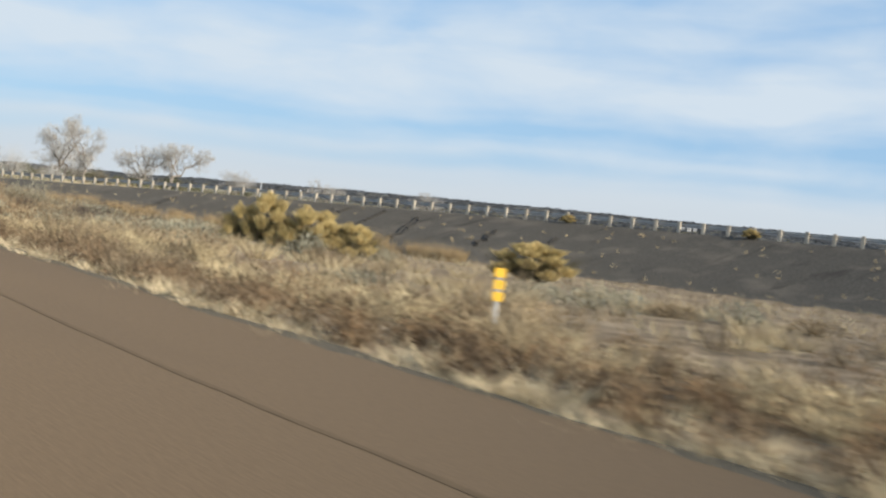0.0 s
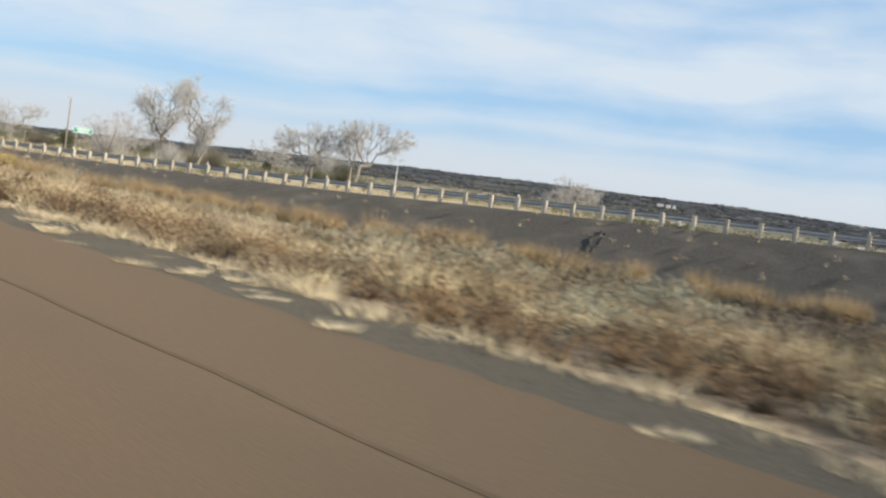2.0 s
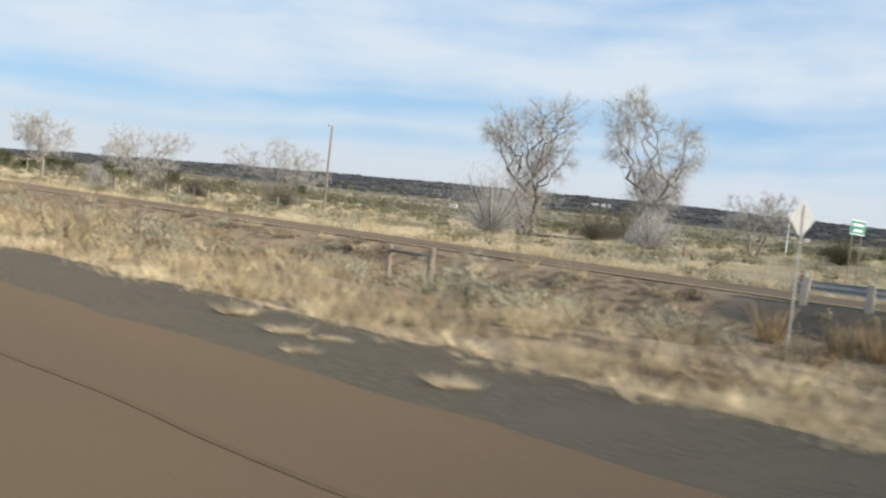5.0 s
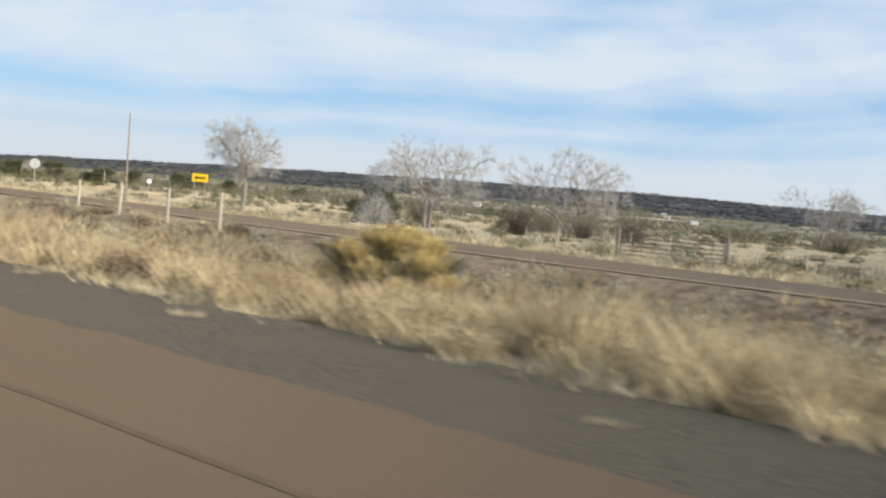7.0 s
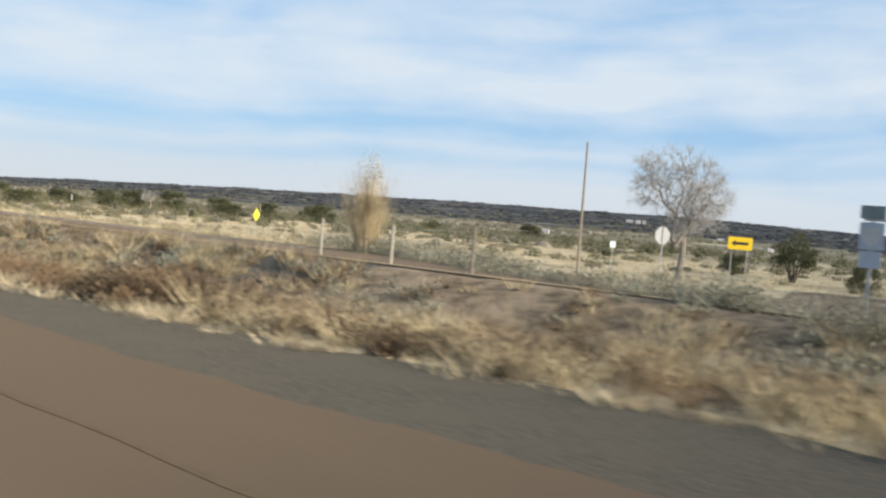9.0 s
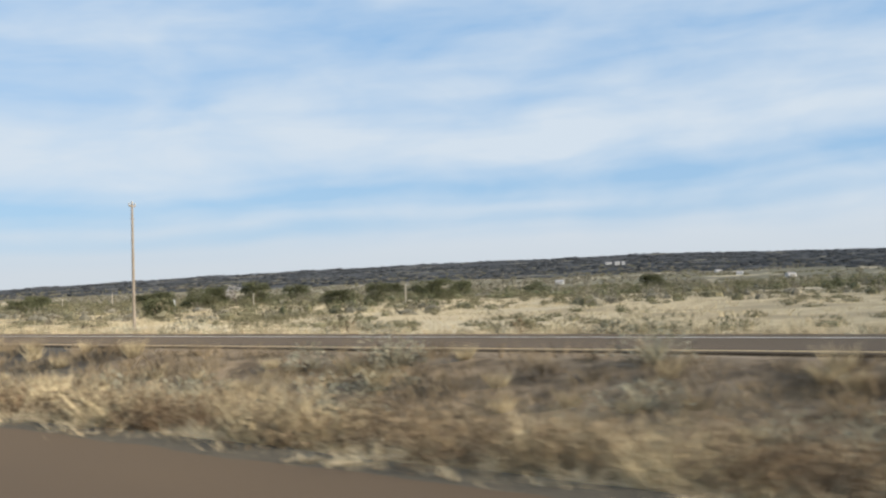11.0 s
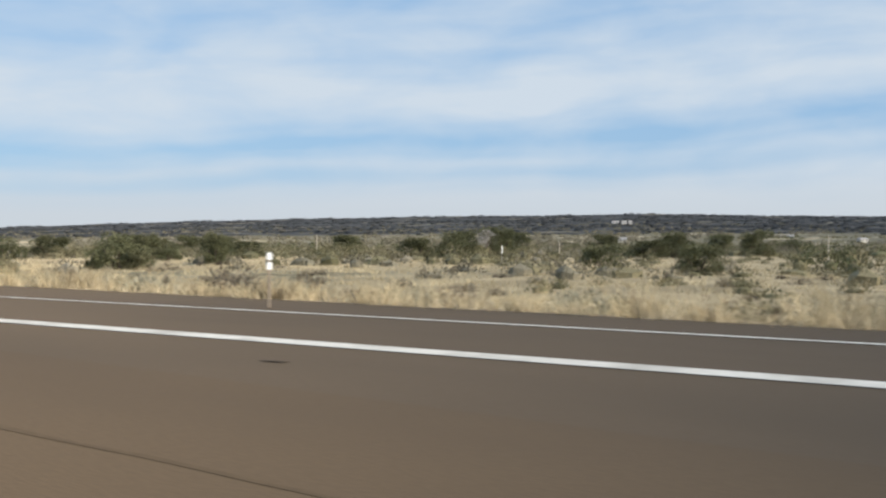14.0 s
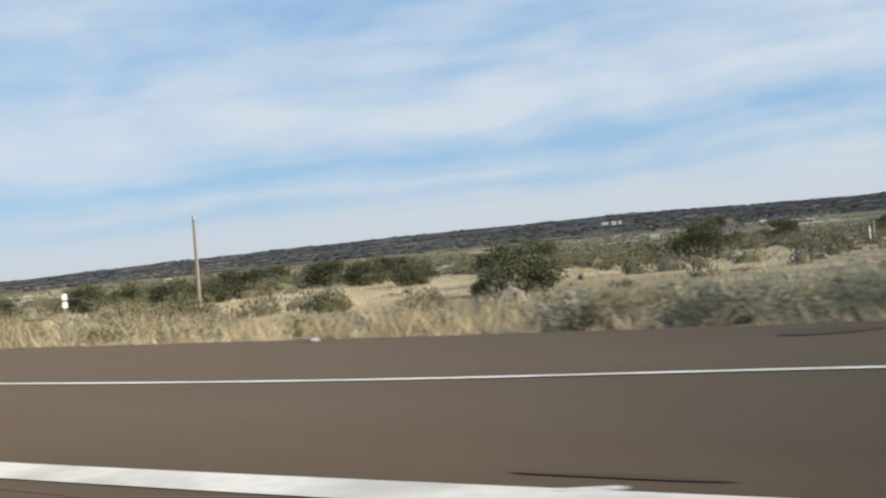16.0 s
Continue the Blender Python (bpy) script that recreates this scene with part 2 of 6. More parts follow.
def ground_material():
    """Dry soil and grass litter; dark cinder gravel on the banks, pale grass on the plain, dark wood on the ridge."""
    m = bpy.data.materials.new("dry_ground")
    m.use_nodes = True
    t = m.node_tree
    bsdf = t.nodes["Principled BSDF"]
    bsdf.inputs["Roughness"].default_value = 0.95
    bsdf.inputs["Specular IOR Level"].default_value, bsdf.inputs["Diffuse Roughness"].default_value = 0.12, 1.0
    co = t.nodes.new("ShaderNodeTexCoord").outputs["Object"]

    def nz(sc, det, stretch=None):
        v = co
        if stretch:
            mp = t.nodes.new("ShaderNodeMapping")
            mp.inputs["Scale"].default_value = stretch
            t.links.new(co, mp.inputs[0])
            v = mp.outputs[0]
        n = t.nodes.new("ShaderNodeTexNoise")
        n.inputs["Scale"].default_value, n.inputs["Detail"].default_value = sc, det
        t.links.new(v, n.inputs["Vector"])
        return n.outputs[0]

    def rng(v, lo, hi):
        r = t.nodes.new("ShaderNodeMapRange")
        r.inputs["From Min"].default_value, r.inputs["From Max"].default_value = lo, hi
        t.links.new(v, r.inputs["Value"])
        return r.outputs[0]

    def mix(f, a, b2):
        x = t.nodes.new("ShaderNodeMix")
        x.data_type = "RGBA"
        t.links.new(f, x.inputs["Factor"])
        for key, v in (("A", a), ("B", b2)):
            if isinstance(v, tuple):
                x.inputs[key].default_value = (*v, 1)
            else:
                t.links.new(v, x.inputs[key])
        return x.outputs["Result"]

    def attr(name):
        n = t.nodes.new("ShaderNodeAttribute")
        n.attribute_name = name
        return n.outputs["Fac"]

    def add(a, b2, k):
        n = t.nodes.new("ShaderNodeMath")
        n.operation = "MULTIPLY_ADD"
        t.links.new(b2, n.inputs[0])
        n.inputs[1].default_value = k
        t.links.new(a, n.inputs[2])
        return n.outputs[0]

    verge = mix(rng(nz(2.2, 8), 0.38, 0.62), (0.240, 0.182, 0.124), (0.098, 0.074, 0.051))
    verge = mix(rng(nz(0.45, 8), 0.50, 0.66), verge, (0.250, 0.196, 0.137))
    plain = mix(rng(nz(0.5, 8), 0.35, 0.65), (0.500, 0.408, 0.262), (0.330, 0.268, 0.171))
    plain = mix(rng(nz(0.045, 6, (1, 1.6, 1)), 0.50, 0.64), plain, (0.280, 0.230, 0.148))
    plain = mix(rng(nz(0.006, 6), 0.52, 0.62), plain, (0.150, 0.138, 0.095))
    plain = mix(rng(add(attr("scrub"), nz(0.02, 6, (0.6, 1.5, 1)), 1.0), 0.86, 1.16), plain, (0.170, 0.155, 0.108))
    plain = mix(rng(nz(0.016, 8, (0.5, 1.3, 1)), 0.54, 0.60), plain, (0.400, 0.340, 0.235))
    cinder = mix(rng(nz(9, 8), 0.35, 0.65), (0.092, 0.084, 0.072), (0.052, 0.047, 0.041))
    cinder = mix(rng(nz(0.35, 6, (1, 1, 1)), 0.52, 0.72), cinder, (0.115, 0.101, 0.084))
    cinder = mix(rng(nz(0.55, 6, (0.25, 1.5, 1)), 0.60, 0.72), cinder, (0.046, 0.041, 0.036))
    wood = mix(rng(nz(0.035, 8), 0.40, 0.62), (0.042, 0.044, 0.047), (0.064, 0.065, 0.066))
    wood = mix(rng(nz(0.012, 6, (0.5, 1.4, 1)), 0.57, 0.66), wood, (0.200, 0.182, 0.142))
    col = mix(attr("plain"), verge, plain)
    col = mix(rng(add(attr("cinder"), nz(0.7, 5), 0.5), 0.62, 0.86), col, cinder)
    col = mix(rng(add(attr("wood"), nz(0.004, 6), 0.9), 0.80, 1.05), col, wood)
    t.links.new(col, bsdf.inputs["Base Color"])
    bp = t.nodes.new("ShaderNodeBump")
    bp.inputs["Strength"].default_value, bp.inputs["Distance"].default_value = 0.8, 0.06
    t.links.new(nz(5, 8), bp.inputs["Height"])
    t.links.new(bp.outputs[0], bsdf.inputs["Normal"])
    return m


M_ground = ground_material()

# ------------------------------------------------------------------ plan of the roads
YG = np.arange(-1600.0, 4700.0, 1.0)


def soft_curve(ys, xs, width):
    """A plan line through a few stations, eased over some metres."""
    v = np.interp(YG, ys, xs)
    k = np.hanning(width)
    k /= k.sum()
    p = len(k) // 2
    return np.convolve(np.pad(v, p, mode="edge"), k, "valid")


RAIL0, RAILS = 32.0, 0.30


def rail_x(y):
    return RAIL0 + RAILS * (166.0 - np.asarray(y, float))


T_left = soft_curve([-1600, 166, 200, 250, 300, 357, 366, 374, 383, 392, 416, 428, 446, 452, 456, 475, 510, 4700],
                    [33.4 + 0.30 * 1766, 33.4, 29.2, 23.8, 18.9, 13.7, 13.15, 12.5, 11.2, 10.1, 7.8, 6.6, 4.96, 4.24, 3.80, 2.95, 1.9, 1.9], 21)
T_right = soft_curve([-1600, 166, 200, 250, 300, 359, 371, 381, 395, 419, 431, 442, 451, 454.7, 459, 466, 500, 4700],
                     [37.4 + 0.30 * 1766, 37.4, 33.1, 27.6, 22.6, 17.3, 15.95, 14.9, 13.5, 11.45, 10.6, 9.85, 9.15, 8.4, 8.0, 7.7, 7.6, 7.4], 9)
T_pave = soft_curve([-1600, 166, 300, 360, 372, 382, 397, 422, 434, 459, 476, 4700],
                    [38.6 + 0.30 * 1766, 38.6, 23.9, 18.7, 17.3, 16.4, 15.2, 14.4, 13.8, 13.0, 13.2, 13.0], 15)
T_edge = soft_curve([-1600, 60, 100, 116, 135, 150, 215, 270, 330, 352, 362, 373, 380, 4700], [5.1, 5.1, 5.15, 5.1, 4.85, 4.75, 4.35, 4.5, 5.1, 5.2, 5.2, 5.2, 6.0, 6.0], 5)
T_grass = soft_curve([-1600, 28, 35, 45, 51, 60, 66, 76, 84, 100, 110, 116, 128, 150, 215, 240, 247, 252, 257, 261, 267, 272, 278, 283, 287, 300, 330, 352, 362, 371, 376, 4700],
                     [5.15, 5.15, 5.6, 5.6, 5.2, 5.3, 6.1, 6.3, 5.9, 6.3, 6.7, 6.5, 6.75, 6.6, 6.35, 6.05, 6.3, 6.5, 5.5, 5.5, 7.0, 6.1, 5.9, 5.2, 4.9, 5.15, 5.4, 5.35, 5.5, 7.0, 8.6, 8.6], 5)
T_inner = soft_curve([-1600, 355, 366, 374, 380, 4700], [0, 0, 0.15, 0.85, 1.0, 1.0], 5)  # how far the gore is paved
T_rz = soft_curve([-1600, 0, 40, 64, 86, 102, 117, 126, 135, 144, 153, 166, 200, 230, 250, 290, 350, 4700],
                  [3.4, 3.2, 2.4, 1.9, 1.35, 0.95, 0.47, 0.13, -0.1, -0.3, -0.5, -0.62, -0.5, -0.33, -0.15, -0.02, 0.0, 0.0], 9)
T_dz = soft_curve([-1600, 30, 60, 100, 140, 166, 200, 240, 285, 340, 360, 374, 4700], [-1.3, -1.5, -1.85, -2.05, -2.15, -1.5, -1.0, -0.75, -1.1, -0.9, -0.36, -0.1, -0.1], 9)
T_fz = soft_curve([-1600, 60, 120, 165, 200, 233, 281, 311, 4700], [1.2, 0.9, 0.4, 0.0, -0.4, -0.8, -1.4, -1.8, -1.9], 21)
T_cinder = soft_curve([-1600, 163, 172, 283, 285, 291, 293, 334, 344, 368, 374, 4700], [1, 1, 0, 0, 1, 1, 0, 0, 1, 1, 0, 0], 3)


def table(tab):
    return lambda y: np.interp(y, YG, tab)


left_x, right_x, pave_x, edge_x, grass_x = map(table, (T_left, T_right, T_pave, T_edge, T_grass))
ramp_z, ditch_z, field_z, cinder_y, paved_gore = map(table, (T_rz, T_dz, T_fz, T_cinder, T_inner))


def bank_top(y):
    return left_x(y) - 1.75 - 0.15 * (np.asarray(y) < 168)


def bank_foot(y):
    return bank_top(y) - 3.4 * np.maximum(ramp_z(y) - ditch_z(y), 0.05)


def smooth(a, b, v):
    t = np.clip((v - a) / (b - a), 0, 1)
    return t * t * (3 - 2 * t)


def waves(x, y, size, seed):
    r = np.random.default_rng(seed)
    out = 0
    for _ in range(9):
        k, ph = r.normal(0, 2 * math.pi / size, 2), r.uniform(0, 6.28)
        out = out + np.sin(k[0] * x + k[1] * y + ph)
    return out / 4.0


RIDGE_AZ = [-180, -60, 0, 15, 24, 27, 35, 40, 46, 50, 57, 61, 64, 68, 80, 110, 180]
RIDGE_EL = [0.3, 0.2, 0.1, 0.15, 0.36, 0.52, 0.82, 1.00, 1.09, 1.14, 1.28, 1.20, 1.12, 1.12, 1.0, 0.6, 0.3]


def height(x, y):
    x, y = np.asarray(x, float), np.asarray(y, float)
    rz, dz, fz = ramp_z(y), ditch_z(y), field_z(y)
    g, f, top, pe = grass_x(y), bank_foot(y), bank_top(y), pave_x(y)
    wob = waves(x, y, 9, 1) * 0.07 + waves(x, y, 3.1, 2) * 0.03
    f = np.maximum(f, g + 0.4)
    z = dz * smooth(g + 0.2, np.maximum(f - 1.0, g + 0.6), x) - 0.05
    z = np.where(x > f, dz + (rz - 0.03 - dz) * np.clip((x - f) / np.maximum(top - f, 0.3), 0, 1), z)
    z = z + wob * smooth(g, g + 2.5, x) * smooth(0.0, 1.5, top - x)
    z = np.where(x > top, rz - 0.03, z)
    z = np.where(x > top + 1.85, rz - 0.16, z)
    z = np.where(x < edge_x(y) + 0.2, -0.16, z)
    gore = (paved_gore(y) > 0.5) & (x < pe - 0.9)
    z = np.where(gore, -0.16, z)
    # the plain beyond the ramp
    s = smooth(pe + 0.3, pe + 14 + 25 * smooth(160, 60, y), x)
    p = (rz - 0.05) * (1 - s) + fz * s + (waves(x, y, 14, 3) * 0.10 + waves(x, y, 60, 4) * 0.22) * s
    z = np.where(x > pe - 0.9, np.where(x > pe, p, rz - 0.05), z)
    r = np.hypot(x, y - 225)
    el = np.interp(np.degrees(np.arctan2(x, y - 225)), RIDGE_AZ, RIDGE_EL)
    hill = np.tan(np.radians(el)) * 3600 + 1.2
    t = np.clip((r - 700) / 2900, 0, 1)
    far = -2.6 + (hill + 2.6) * t ** 1.5 + waves(x, y, 420, 5) * 1.6 * smooth(500, 1500, r) + waves(x, y, 150, 6) * 0.7 * smooth(400, 1200, r)
    far = far + waves(x, y, 230, 7) * 2.2 * smooth(2300, 3400, r)
    b = smooth(220, 700, r) * np.where(np.abs(x) < 60, smooth(40, 60, np.abs(x)) * 0.6 + 0.4 * (r > 900), 1)
    z = z * (1 - b) + far * b
    left = x < -9
    z = np.where(left & (r < 900), -0.3 + waves(x, y, 30, 8) * 0.1, z)
    return z


def mesh_from(name, v, f, m, smooth_faces=False):
    me = bpy.data.meshes.new(name)
    v, f = np.asarray(v, np.float32), np.asarray(f, np.int32)
    me.vertices.add(len(v))
    me.vertices.foreach_set("co", v.ravel())
    k = f.shape[1]
    me.loops.add(f.size)
    me.loops.foreach_set("vertex_index", f.ravel())
    me.polygons.add(len(f))
    me.polygons.foreach_set("loop_start", np.arange(0, f.size, k, dtype=np.int32))
    me.update(calc_edges=True)
    if not smooth_faces:
        me.shade_flat()
    me.materials.append(m)
    return me


def part(name, data, m=None, parent=None, label=""):
    """Links a bmesh or a mesh as one object under a thing or a part."""
    if isinstance(data, bmesh.types.BMesh):
        me = bpy.data.meshes.new(name)
        data.to_mesh(me)
        data.free()
        me.materials.append(m)
    else:
        me = data
    ob = new(name, me)
    if parent:
        ob.parent = parent
    if label:
        ob["label"] = label
    return ob


def thing(name, x, y, z, label, category, group="", rz=0.0):
    ob = new(name)
    ob.matrix_basis = pose(x, y, z, 0, 0, rz)
    ob.empty_display_size = 0.3
    return tagged(ob, label, category, group)


# ------------------------------------------------------------------ ground and roads
xs = np.concatenate([-np.geomspace(4600, 60, 24), np.arange(-50, 4, 6.0), np.arange(4, 72, 0.8), np.geomspace(72, 4650, 130)])
ys = np.concatenate([-np.geomspace(3000, 60, 26), np.arange(-50, 560, 1.6), np.geomspace(560, 4650, 90)])
GX, GY = np.meshgrid(xs, ys, indexing="ij")
GZ = height(GX, GY)
idx = np.arange(GX.size).reshape(GX.shape)
quads = np.stack([idx[:-1, :-1], idx[1:, :-1], idx[1:, 1:], idx[:-1, 1:]], -1).reshape(-1, 4)
gme = mesh_from("ground", np.stack([GX, GY, GZ], -1).reshape(-1, 3), quads, M_ground, True)
R_ = np.hypot(GX, GY - 225)
cind = cinder_y(GY) * smooth(-0.6, 0.6, GX - np.where(GY > 336, grass_x(GY) + 0.9, bank_foot(GY) + 0.3)) * (GX < pave_x(GY))
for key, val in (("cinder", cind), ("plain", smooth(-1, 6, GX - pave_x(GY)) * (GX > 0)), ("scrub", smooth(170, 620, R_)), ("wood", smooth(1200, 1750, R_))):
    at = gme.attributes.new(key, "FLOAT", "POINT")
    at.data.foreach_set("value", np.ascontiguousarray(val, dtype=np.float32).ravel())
tagged(new("ground", gme), "dry tan grassland soil with dark cinder banks", "ground", kind="structure")


def ribbon(name, x0, x1, y0, y1, z, m, label, step=2.0, skirt=0.14, kind="structure", category="road"):
    n = int((y1 - y0) / step) + 1
    yy = np.linspace(y0, y1, n)
    a, b2 = (fx(yy) if callable(fx) else np.full(n, float(fx)) for fx in (x0, x1))
    zz = z(yy) if callable(z) else np.full(n, float(z))
    rows = [np.stack([a, yy, zz - skirt], -1), np.stack([a, yy, zz], -1), np.stack([b2, yy, zz], -1), np.stack([b2, yy, zz - skirt], -1)]
    v = np.stack(rows, 1).reshape(-1, 3)
    k = np.arange(n - 1)[:, None] * 4
    f = np.concatenate([k + np.array([[j, j + 1, j + 5, j + 4]]) for j in range(3)])
    return tagged(new(name, mesh_from(name, v, f, m)), label, category, kind=kind)


def jag(fx, amp, size, seed):
    return lambda y: fx(y) + amp * waves(np.zeros_like(y), y, size, seed)


def gore_left(y):
    return np.where(np.asarray(y) > 376.5, edge_x(y) - 0.12, left_x(y) - 0.35)


ribbon("road", -9.2, lambda y: edge_x(y) + (y < 374) * (0.06 * waves(0 * y, y, 7.0, 19) + 0.05 * waves(0 * y, y, 2.5, 11) + 0.05 * waves(0 * y, y, 0.7, 18)), -60, 620, 0.0, M_asphalt, "brown asphalt carriageway with a long sealed joint", 0.25)
ribbon("road_shoulder", lambda y: edge_x(y) - 0.55, jag(lambda y: grass_x(y) + 0.18, 0.12, 3.0, 12), -60, 376, -0.007, M_gravel, "grey gravel shoulder with dry tufts", 1.0, 0.1, category="shoulder")
ribbon("ramp_road", gore_left, jag(pave_x, 0.06, 2.5, 13), -60, 620, lambda y: ramp_z(y) - 0.003, M_asphalt2, "brown asphalt entry ramp that merges with the road", 1.0)


def nose_front(x):
    """Where the gravel of the gore ends and the joined asphalt begins."""
    return np.interp(x, [5.0, 5.3, 5.9, 7.0, 8.3, 10.0, 11.2, 12.3], [371.8, 372.4, 373.7, 374.1, 374.6, 375.6, 376.0, 376.5]) + 0.16 * waves(x, 0 * x, 1.2, 41) + 0.07 * waves(x, 0 * x, 0.4, 43)


def gore():
    """Dark washed gravel between road and ramp, and the asphalt apron that closes it."""
    yy = np.arange(366.5, 377.6, 0.3)
    tt = np.linspace(0, 1, 34)
    GYn, T = np.meshgrid(yy, tt, indexing="ij")
    GXn = edge_x(GYn) - 0.05 + (left_x(GYn) - 0.28 - edge_x(GYn) + 0.05) * T
    w = smooth(366.5, 370.5, GYn)
    GZn = (1 - w) * (height(GXn, GYn) + 0.02) + w * (-0.012 + 0.012 * waves(GXn, GYn, 1.5, 44) * smooth(5.4, 6.4, GXn))
    k = np.arange(GYn.size).reshape(GYn.shape)
    f = np.stack([k[:-1, :-1], k[:-1, 1:], k[1:, 1:], k[1:, :-1]], -1).reshape(-1, 4)
    tagged(new("gore_gravel", mesh_from("gore_gravel", np.stack([GXn, GYn, GZn], -1).reshape(-1, 3), f, M_gravel, True)), "dark cinder gravel on the nose of the gore", "gravel", kind="structure")
    x = np.linspace(5.02, 12.2, 140)
    front = nose_front(x)
    rows = [np.stack([x, front, 0 * x - 0.03], -1), np.stack([x, front, 0 * x + 0.004], -1), np.stack([x, 0 * x + 379.0, 0 * x + 0.004], -1), np.stack([x, 0 * x + 379.0, 0 * x - 0.03], -1)]
    v = np.stack(rows, 1).reshape(-1, 3)
    k = np.arange(len(x) - 1)[:, None] * 4
    f = np.concatenate([k + np.array([[j, j + 4, j + 5, j + 1]]) for j in range(3)])
    tagged(new("gore_apron", mesh_from("gore_apron", v, f, M_asphalt2)), "asphalt apron at the nose between road and ramp", "road", kind="structure")


gore()
joint_x = table(soft_curve([-1600, 25, 145, 240, 300, 380, 430, 4700], [3.25, 3.25, 3.0, 2.8, 3.0, 3.5, 3.6, 3.6], 31))


def joint_line(y):
    return joint_x(y) + 0.02 * waves(0 * y, y, 1.7, 14) + 0.05 * waves(0 * y, y, 6.0, 17)


for j0, j1 in ((-60, 118), (119.5, 206), (206.8, 251), (254, 263.5), (266, 301), (304, 470)):
    ribbon("road_joint", lambda y: joint_line(y) - 0.030 + 0.010 * waves(0 * y, y, 0.9, 16), lambda y: joint_line(y) + 0.030 + 0.010 * waves(0 * y, y, 1.1, 15), j0, j1, 0.003, M_joint, "dark sealed joint along the asphalt", 0.5, 0.003, category="joint")
YW = 361.0
ribbon("ramp_line_yellow", lambda y: left_x(y) - 0.08, lambda y: left_x(y) + 0.08, -60, YW, lambda y: ramp_z(y) + 0.008, M_yellowline, "worn yellow left edge line of the ramp", 1.0, 0.003, category="line")
ribbon("ramp_line_white", lambda y: left_x(y) - 0.12 - 0.09 * smooth(361, 390, y), lambda y: left_x(y) + 0.12 + 0.09 * smooth(361, 390, y), YW, 520, lambda y: ramp_z(y) + 0.008, M_white, "broad white merge line on the asphalt", 1.0, 0.003, category="line")
ribbon("ramp_edge_line", lambda y: right_x(y) - 0.07, lambda y: right_x(y) + 0.07, 292, 620, lambda y: ramp_z(y) + 0.008, M_white, "white right edge line of the ramp", 1.0, 0.003, category="line")

# a side road leaves the ramp towards the bare trees
def on_side(x, y, margin=0.0):
    x, y = np.asarray(x, float), np.asarray(y, float)
    half = 3.4 + 7.0 * np.exp(-np.maximum(x - 26.0, 0) / 3.2) + margin
    return (np.abs(y - 276.5 - (x - 27.0) * 0.42) < half) & (x > pave_x(y) - 0.5) & (x < 75)


sx_ = np.linspace(25.2, 74, 62)
half_ = 3.4 + 7.0 * np.exp(-np.maximum(sx_ - 26.0, 0) / 3.2)
tt_ = np.linspace(-1, 1, 11)
SX = np.repeat(sx_[:, None], 11, 1)
SY = 276.5 + (SX - 27.0) * 0.42 + half_[:, None] * tt_[None]
SX = np.maximum(SX, pave_x(SY) - 0.3)
SZ = np.minimum(height(SX, SY) + 0.07, ramp_z(SY) - 0.004 + 0.3 * (SX > pave_x(SY) + 1.0))
k_ = np.arange(61 * 11).reshape(61, 11)[:, :10].reshape(-1)
tagged(new("side_road", mesh_from("side_road", np.stack([SX, SY, SZ], -1).reshape(-1, 3), np.stack([k_, k_ + 11, k_ + 12, k_ + 1], -1), M_asphalt2, True)),
       "worn asphalt side road that joins the ramp", "road", kind="structure")

# tar patches and cracks on the pavement
rs = random.Random(5)


def patch(name, x, y, z, w, l, rot, m, label):
    bm = bmesh.new()
    n = 12
    pts = [bm.verts.new((w / 2 * math.cos(i * 2 * math.pi / n) * rs.uniform(0.7, 1.1), l / 2 * math.sin(i * 2 * math.pi / n) * rs.uniform(0.7, 1.1), 0)) for i in range(n)]
    bm.faces.new(pts)
    ext = bmesh.ops.extrude_face_region(bm, geom=bm.faces[:])
    for v in ext["geom"]:
        if isinstance(v, bmesh.types.BMVert):
            v.co.z -= 0.004
    bmesh.ops.recalc_face_normals(bm, faces=bm.faces[:])
    ob = part(name, bm, m)
    ob.matrix_basis = pose(x, y, z, 0, 0, rot)
    return tagged(ob, label, "patch", kind="structure")


for px, py, w, l, r in ((9.6, 395.5, 0.10, 1.5, 6), (7.9, 431.5, 0.14, 2.0, 6), (6.9, 424.0, 0.10, 1.2, 5), (4.9, 450.9, 0.10, 1.3, 5), (12.15, 452.5, 0.95, 1.15, 20),
                        (3.9, 412.0, 0.05, 1.4, -70), (5.2, 424.5, 0.05, 1.9, -72), (5.1, 221.5, 0.09, 0.55, 60), (3.9, 225.5, 0.06, 0.35, 60), (5.0, 236.0, 0.05, 0.9, 30)):
    patch("tar_patch", px, py, 0.009, w, l, r, M_tar, "dark tar patch on the asphalt")
for px, py, w, l, r in ((8.22, 415.0, 0.14, 2.6, 6), (7.34, 421.9, 0.12, 1.9, 6), (9.0, 375.1, 0.12, 0.7, 20), (8.95, 376.3, 0.10, 0.4, 20), (6.9, 379.2, 0.10, 0.5, 35), (3.7, 208.8, 0.16, 0.5, 10),
                        (6.2, 393.0, 0.12, 0.5, 15), (7.2, 405.1, 0.10, 0.35, 15), (5.4, 426.3, 0.14, 0.5, 60), (5.16, 115.2, 0.09, 0.42, 20), (5.21, 114.2, 0.06, 0.5, 20)):
    patch("tar_patch", px, py, 0.010, w, l, r, M_tar, "dark tar patch on the asphalt")
patch("rust_stain", 5.42, 442.75, 0.013, 0.13, 1.5, 6, M_stain, "rusty brown stain across the white merge line")


